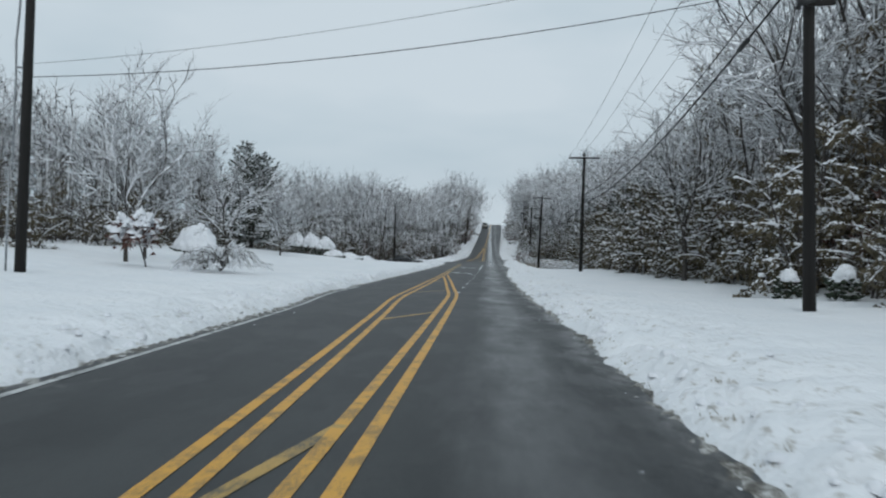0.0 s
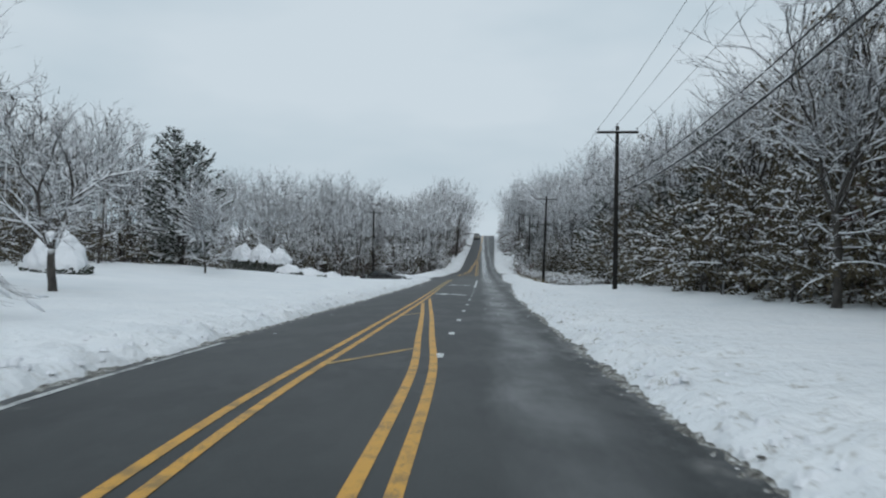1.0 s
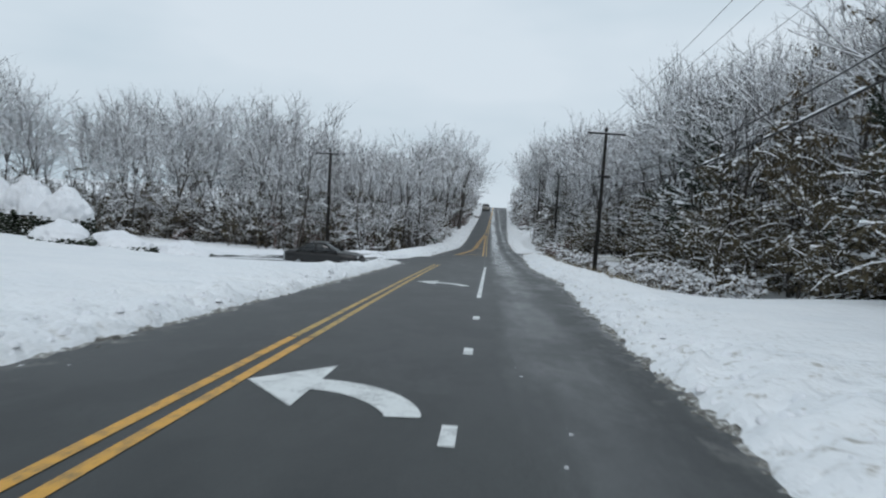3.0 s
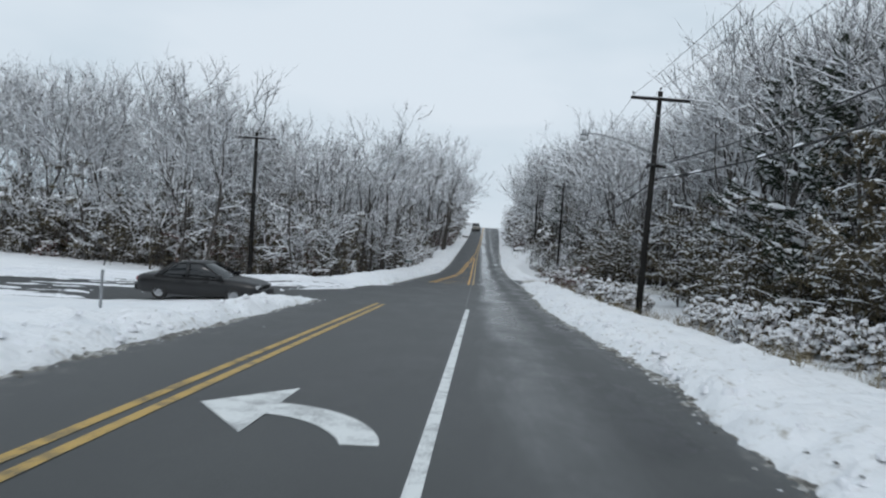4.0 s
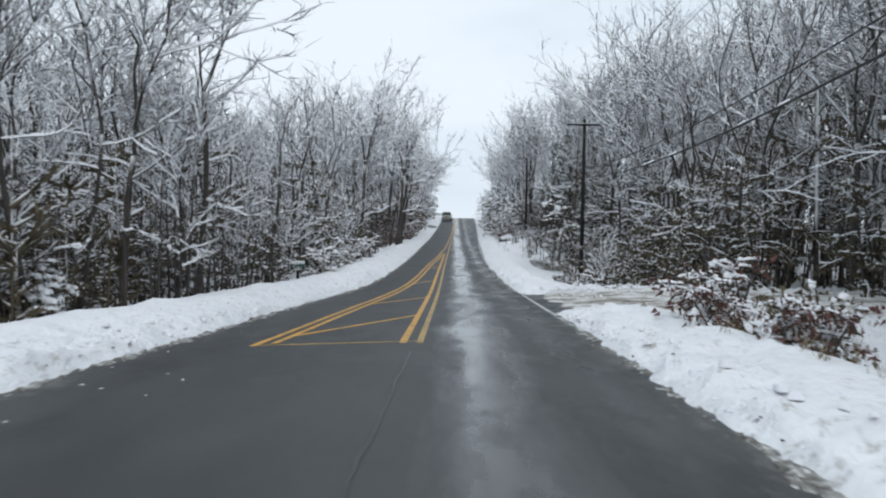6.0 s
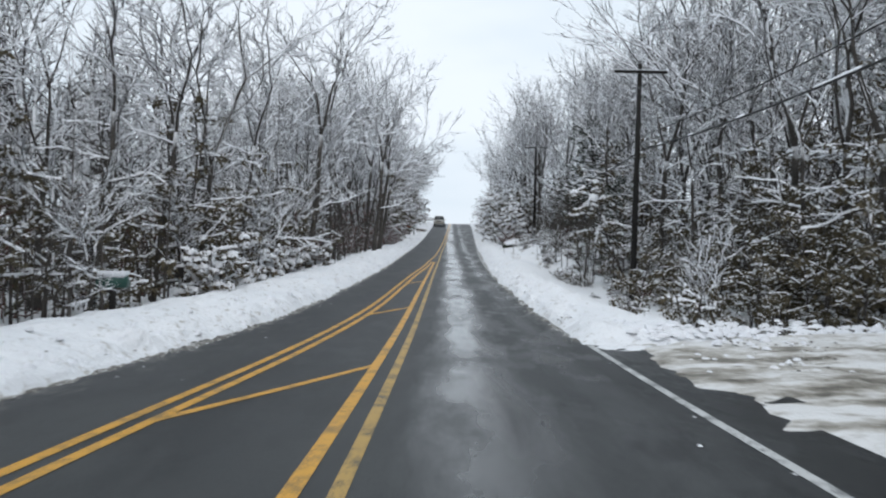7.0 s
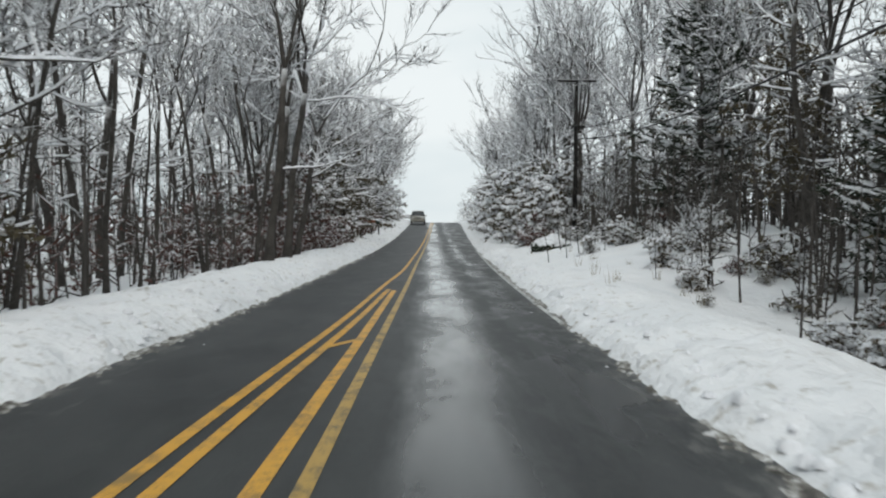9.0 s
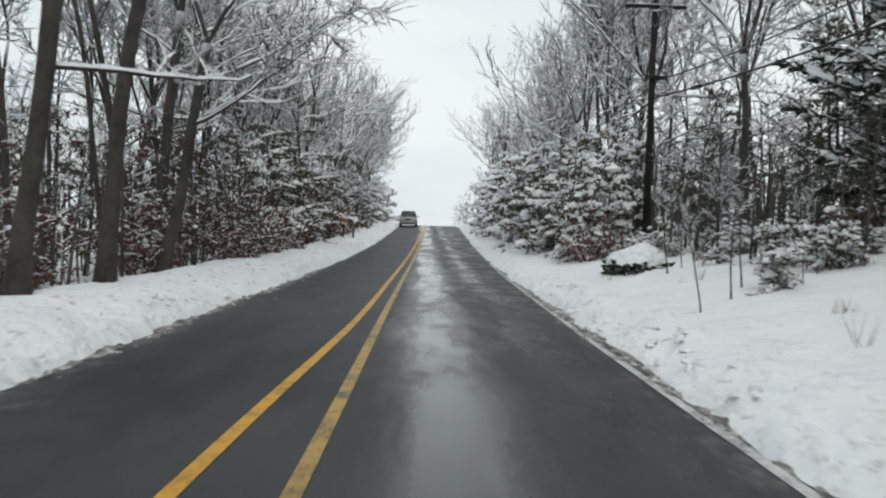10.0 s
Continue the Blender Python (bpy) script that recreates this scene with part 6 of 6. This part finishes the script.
for k in range(900):
    x, y = rng.uniform(3.4, 16), rng.uniform(116.5, 128)
    drive.append((x, y, max(ground_z(x, y), road_z(122) - 0.05) + 0.01, rng.uniform(0.02, 0.07), rng.uniform(0.4, 0.8)))
lumps("churned_slush", [(rng.uniform(4.5, 15), rng.uniform(118.5, 126.0), road_z(122) - 0.01, rng.uniform(0.015, 0.04), rng.uniform(0.4, 0.8)) for k in range(700)], SLUSH, "brown slush lumps in the wheel tracks of the driveway", 7)
lumps("churned_snow", drive, SNOW_LOAD, "lumps of churned snow round the driveway mouth", 4)


# withered grass along the road edges
def tufts_of_grass(name, places, seed, label):
    r = random.Random(seed)
    g = Geo()
    for x, y, z, h in places:
        for _ in range(7):
            p = np.array((x + r.gauss(0, 0.06), y + r.gauss(0, 0.06), z))
            g.spike(p, p + np.array((r.gauss(0, 0.35), r.gauss(0, 0.35), 1)) * h * r.uniform(0.5, 1.1), 0.006)
    tagged(part(name, g, GRASS), label, "grass", kind="stuff")


blades = []
for k in range(60):
    y = rng.uniform(4, 62)
    x = edge_right(y) + abs(rng.gauss(0.05, 0.25))
    blades.append((x, y, ground_z(x, y) - 0.02, rng.uniform(0.04, 0.10)))
for k in range(300):
    y = rng.uniform(74, 116) if k % 9 else rng.uniform(158, 190)
    x = edge_right(y) + rng.uniform(1.8, 4.2)
    blades.append((x, y, ground_z(x, y) - 0.02, rng.uniform(0.2, 0.6)))
tufts_of_grass("grass", blades, 9, "withered grass poking through the snow")

# lawn trees
LAWN_TALL = forked_tree(301, 9.6, 0.13, 0.18, 3, 0.34, sides=2, low=2, twig_r=0.009)
LAWN_SPREAD = forked_tree(302, 6.4, 0.17, 0.26, 4, 0.9, sides=2, low=0, twig_r=0.010, snow=0.8, lift=0.03)
LAWN_SMALL = forked_tree(303, 7.0, 0.09, 0.20, 4, 0.50, sides=3, low=4, twig_r=0.012, snow=1.4, twigs=5)
plant("tree", LAWN_TALL, TREE_PARTS, stand(-16.2, 31.2, 30), "tall bare lawn tree with upswept twiggy branches", "tree", "lawn trees")
plant("tree", LAWN_TALL, TREE_PARTS, stand(-17.2, 35.0, 150, 0.92), "tall bare lawn tree with upswept twiggy branches", "tree", "lawn trees")
plant("tree", LAWN_SPREAD, TREE_PARTS, stand(-14.1, 38.0, 60), "low spreading bare tree on the snowy lawn", "tree", "lawn trees")
plant("tree", LAWN_SMALL, TREE_PARTS, stand(-17.6, 59.9, 10), "small slim tree thick with snow on the lawn", "tree", "lawn trees")
SPRUCE = conifer(401, 11.0, 4.2, 200, 22, 1.3, 2)
plant("spruce", SPRUCE, TREE_PARTS, stand(-23.9, 71.5, 0), "tall dark green spruce with snow on its boughs", "spruce")
PINE = conifer(402, 10.0, 3.0, 130, 14, 1.0, 1, 0.10)
for x, y, s in ((13.6, 95.5, 1.1), (14.6, 102.6, 1.25), (10.6, 159.5, 0.62), (12.0, 176.0, 1.1), (13.0, 60.0, 0.9), (13.0, 73.0, 0.9)):
    plant("pine", PINE, TREE_PARTS, stand(x, y, None, s), "dark evergreen pine with snow-weighted boughs", "pine", "roadside evergreens")
for x, y, s, lab in ((-24.5, 30.5, 0.9, "big dark evergreen shrub flecked with snow"), (-21.5, 33, 0.75, "big dark evergreen shrub flecked with snow"), (-28, 52, 1.0, "big dark evergreen shrub flecked with snow"),
                     (-25, 58, 0.8, "big dark evergreen shrub flecked with snow"), (-31, 40, 0.9, "big dark evergreen shrub flecked with snow"), (-19.5, 67.5, 0.55, "dark shrub beside the spruce")):
    bush(CEDAR, x, y, s, lab, "lawn shrubs")
for x, y, s in ((-29, 37, 0.7), (-27, 47, 0.65), (-26, 63, 0.7), (-29, 74, 0.75), (-24, 80, 0.6), (-36, 34, 0.75), (-33, 46, 0.7), (-36, 58, 0.8), (-30, 66, 0.75), (-34, 76, 0.8), (-27, 84, 0.7), (-40, 70, 0.8), (-38, 25, 0.7), (-31, 28, 0.62), (-42, 48, 0.8), (-37, 84, 0.75)):
    tree(LIGHT, x, y, s, "bare tree at the back of the lawn", "trees behind the lawn")


def snow_mound(name, x, y, w, d, h, seed, skirt, label, category):
    """A clipped evergreen shrub under a thick cap of snow."""
    r = random.Random(seed)
    base = new(name)
    base.matrix_basis = pose(x, y, ground_z(x, y) - 0.1)
    g = Geo()
    n = int(150 * w * d ** 0.5)
    for _ in range(n):
        a, q = r.uniform(0, 6.283), r.uniform(0.55, 1.0)
        z = r.uniform(0.0, skirt * h)
        g.tuft((w * 0.54 * q * math.cos(a), d * 0.54 * q * math.sin(a), z), (math.cos(a) * 0.22, math.sin(a) * 0.22, r.uniform(-0.1, 0.15)), 0.09, 0.07)
    o = part("foliage", g, NEEDLE, base)
    o["kind"] = "stuff"
    bm = bmesh.new()
    bmesh.ops.create_icosphere(bm, subdivisions=5, radius=1)
    for v in bm.verts:
        c = v.co.copy()
        k = 1 + 0.24 * noise.noise(c * 1.6 + Vector((seed * 3.7, 0, 0))) + 0.12 * noise.noise(c * 4.3 + Vector((seed, 3, 0))) + 0.04 * noise.noise(c * 10 + Vector((seed, 5, 0)))
        z = c.z * k
        pull = 0.50 * (1 - 0.22 * max(z, 0.0) ** 1.5)
        v.co = Vector((c.x * k * w * pull, c.y * k * d * pull, h * (skirt + (1 - skirt) * max(z, -0.10))))
    part("snow_cap", from_bm(bm, "snow_cap", SNOW_LOAD), None, base, "thick rounded cap of snow")
    return tagged(base, label, category, "snow-capped shrubs")


snow_mound("hedge_shrub", -17.3, 75.6, 1.9, 1.6, 2.15, 1, 0.48, "clipped dark hedge shrub under a thick snow cap", "shrub")
snow_mound("hedge_shrub", -18.9, 75.8, 1.9, 1.7, 2.4, 2, 0.48, "clipped dark hedge shrub under a thick snow cap", "shrub")
snow_mound("hedge_shrub", -20.5, 75.9, 1.9, 1.6, 2.3, 5, 0.48, "clipped dark hedge shrub under a thick snow cap", "shrub")
snow_mound("low_shrub", -14.6, 74.4, 2.6, 1.6, 0.75, 3, 0.2, "low shrub flattened under a snow cap", "shrub")
snow_mound("low_shrub", -13.4, 77.2, 2.4, 1.5, 0.75, 4, 0.2, "low shrub flattened under a snow cap", "shrub")
snow_mound("low_shrub", -15.8, 72.8, 2.0, 1.5, 0.8, 6, 0.25, "low shrub flattened under a snow cap", "shrub")
snow_mound("low_shrub", 5.6, 177.6, 1.5, 1.2, 0.75, 9, 0.35, "low shrub flattened under a snow cap", "shrub")
snow_mound("round_shrub", -19.6, 47.5, 2.6, 2.2, 2.0, 7, 0.15, "round shrub entirely buried in snow", "shrub")
snow_mound("round_shrub", -21.2, 50.0, 2.2, 2.0, 1.6, 8, 0.15, "round shrub entirely buried in snow", "shrub")


def weeping(x, y, h, w, seed, label, load):
    """A shrub whose thin branches arch over to the ground."""
    r = random.Random(seed)
    base = new("weeping_shrub")
    base.matrix_basis = pose(x, y, ground_z(x, y) - 0.05)
    g, s = Geo(), Geo()
    for i in range(130):
        a = r.uniform(0, 6.283)
        q = r.uniform(0.4, 1.0) * w
        top = h * r.uniform(0.6, 1.0)
        pts = [np.array((q * t * math.cos(a), q * t * math.sin(a), top * math.sin(min(1.0, t * 1.15) * math.pi * 0.92) ** 0.7 if t > 0 else 0)) for t in (0.02, 0.2, 0.42, 0.65, 0.85, 1.0)]
        g.tube(pts, [0.012, 0.010, 0.009, 0.008, 0.007, 0.004], 3, False)
        for _ in range(load):
            p, e = at_line(np.array(pts), r.uniform(0.15, 0.95))
            s.tuft(p, e * r.uniform(0.5, 1.1), 0.06, 0.05)
    o = part("branchwork", g, BARK, base)
    o["kind"] = "stuff"
    if load:
        o = part("snow_load", s, SNOW_LOAD, base)
        o["kind"] = "stuff"
    tagged(base, label, "shrub")


weeping(-10.8, 28.2, 1.15, 2.1, 1, "low arching brown shrub bent under snow", 1)
weeping(-12.0, 29.6, 0.9, 1.5, 2, "low arching brown shrub bent under snow", 1)
plant("weeping_tree", laden_tree(161, 1.35, 1, 30, RUST, 0.50, 2.4, 0.3, 0.02, 0.78), BUSH_PARTS, stand(-13.9, 28.4, 0, 1.6), "small weeping tree drooping with heavy snow", "tree")


# the cable pole on the lawn, with its cable guard and wires over the road
ground_at = ground_z(-13.2, 19.4)
pole = new("utility_pole")
pole.matrix_basis = pose(-13.2, 19.4, ground_at, 0, 3.0, 0)
g = Geo()
g.tube([(0, 0, -0.5), (0, 0, 4), (0, 0, 9.2)], [0.15, 0.135, 0.105], 12)
part("shaft", g, POLE_WOOD, pole)
g = Geo()
g.tube([(-0.42, 0, -0.2), (-0.42, 0, 2.9)], [0.03, 0.03], 8)
part("ground_rod", g, STEEL, pole, "thin pale metal rod")
g = Geo()
g.tube([(-0.34, 0, 2.8), (-0.33, 0, 5.4), (-0.36, 0, 6.3), (-0.30, 0, 7.0), (-0.24, 0, 9.0)], [0.03] * 5, 8)
part("cable_guard", g, STEEL, pole, "pale conduit running up the shaft")
for z in (3.0, 4.4, 5.6):
    part("bracket", from_bm(bevelled(-0.36, -0.1, -0.03, 0.03, z - 0.03, z + 0.03, 0.006), "bracket", STEEL), None, pole)
tagged(pole, "dark wooden pole with a pale conduit and brackets", "utility pole")
A = (-12.9, 19.4, ground_at + 5.35)
wire("service_drop", A, pole_top(1, 0, -4.45), 0.45, 0.012, "dark service cable strung across the road")
wire("service_drop", (A[0], A[1], A[2] + 0.35), pole_top(1, 0, -3.45), 0.4, 0.006, "thin service wire strung across the road")


# small things along the verge
def marker_post(x, y, h, label, plate=None):
    base = new("marker_post")
    base.matrix_basis = pose(x, y, ground_z(x, y) - 0.05, 0, 1.5, 0)
    part("post", from_bm(bevelled(-0.035, 0.035, -0.03, 0.03, -0.2, h, 0.006), "post", STEEL), None, base)
    if plate:
        w, hh, mat = plate
        part("sign_plate", from_bm(bevelled(-w / 2, w / 2, -0.05, -0.035, h - hh, h, 0.004), "sign_plate", mat), None, base)
    tagged(base, label, "post")


GREEN = grainy("dark_green_plastic", (0.012, 0.05, 0.04), (0.022, 0.085, 0.065), 3.0, 0.45, 0.001)
marker_post(-11.7, 86.6, 1.2, "thin grey marker post at the side road")
marker_post(-7.4, 133.2, 0.9, "short dark marker post in the snow bank", (0.25, 0.3, POLE_WOOD))
marker_post(9.6, 47.0, 1.3, "thin weathered stake in front of the brush")


def mailbox(x, y, body, turn, label, sink=0.05):
    base = new("mailbox")
    base.matrix_basis = pose(x, y, ground_z(x, y) - sink, 0, 0, turn)
    part("post", from_bm(bevelled(-0.05, 0.05, -0.05, 0.05, -0.2, 1.05, 0.008), "post", POLE_WOOD), None, base)
    g = Geo()
    secs = []
    for yy in (-0.28, 0.28):
        secs.append([(0.10 * math.cos(a) * 1.0, yy, 1.15 + (0.12 * math.sin(a) if a >= 0 else 0)) for a in [math.pi * i / 8 for i in range(9)]] + [(-0.10, yy, 1.05), (0.10, yy, 1.05)])
    loft(g, secs)
    part("box", g, body, base)
    part("snow_cap", from_bm(bevelled(-0.10, 0.10, -0.27, 0.27, 1.24, 1.36, 0.05), "snow_cap", SNOW_LOAD), None, base, "rounded cap of snow")
    tagged(base, label, "mailbox")


mailbox(-6.5, 127.3, GREEN, 90, "dark green mailbox on a post capped with snow", 0.6)
RED = grainy("faded_red_enamel", (0.36, 0.10, 0.06), (0.52, 0.19, 0.12), 4.0, 0.5, 0.001)
mailbox(-4.85, 203.0, RED, 90, "faded red mailbox on a post capped with snow")
mailbox(-4.28, 203.1, GREEN, 90, "dark mailbox on a post beside a faded red one")
snow_mound("snowy_stump", 9.4, 20.4, 0.6, 0.6, 1.1, 21, 0.6, "dark stump with a white cap of snow", "stump")
snow_mound("snowy_stump", 8.6, 22.0, 0.55, 0.5, 1.0, 22, 0.65, "dark stump with a white cap of snow", "stump")

# the house beyond the lawn
def house(x, y, turn):
    base = new("house")
    base.matrix_basis = pose(x, y, ground_z(x, y) - 0.2, 0, 0, turn)
    wall = grainy("pale_weatherboard", (0.35, 0.34, 0.32), (0.5, 0.49, 0.47), 1.5, 0.8, 0.004, stretch=(0.3, 0.3, 8))
    part("wall", from_bm(bevelled(-5, 5, -3.5, 3.5, 0, 2.6, 0.02), "wall", wall), None, base)
    g = Geo()
    g.add([(-5.4, -4, 2.55), (5.4, -4, 2.55), (5.4, 4, 2.55), (-5.4, 4, 2.55), (-5.4, 0, 4.3), (5.4, 0, 4.3)], [(0, 1, 5, 4), (2, 3, 4, 5), (1, 2, 5), (3, 0, 4), (0, 3, 2, 1)])
    part("roof", g, SNOW_LOAD, base, "roof covered in smooth snow", False)
    for dx in (-3.2, 0.0, 3.2):
        w = part("window", from_bm(bevelled(dx - 0.55, dx + 0.55, -3.56, -3.48, 1.0, 2.1, 0.01), "window", WHITE), None, base)
        part("pane", from_bm(bevelled(dx - 0.45, dx + 0.45, -3.585, -3.57, 1.1, 2.0, 0.004), "pane", CAR_GLASS), None, w)
    tagged(base, "small pale house with a snow-covered roof", "house")


house(-36.5, 41.5, 25)
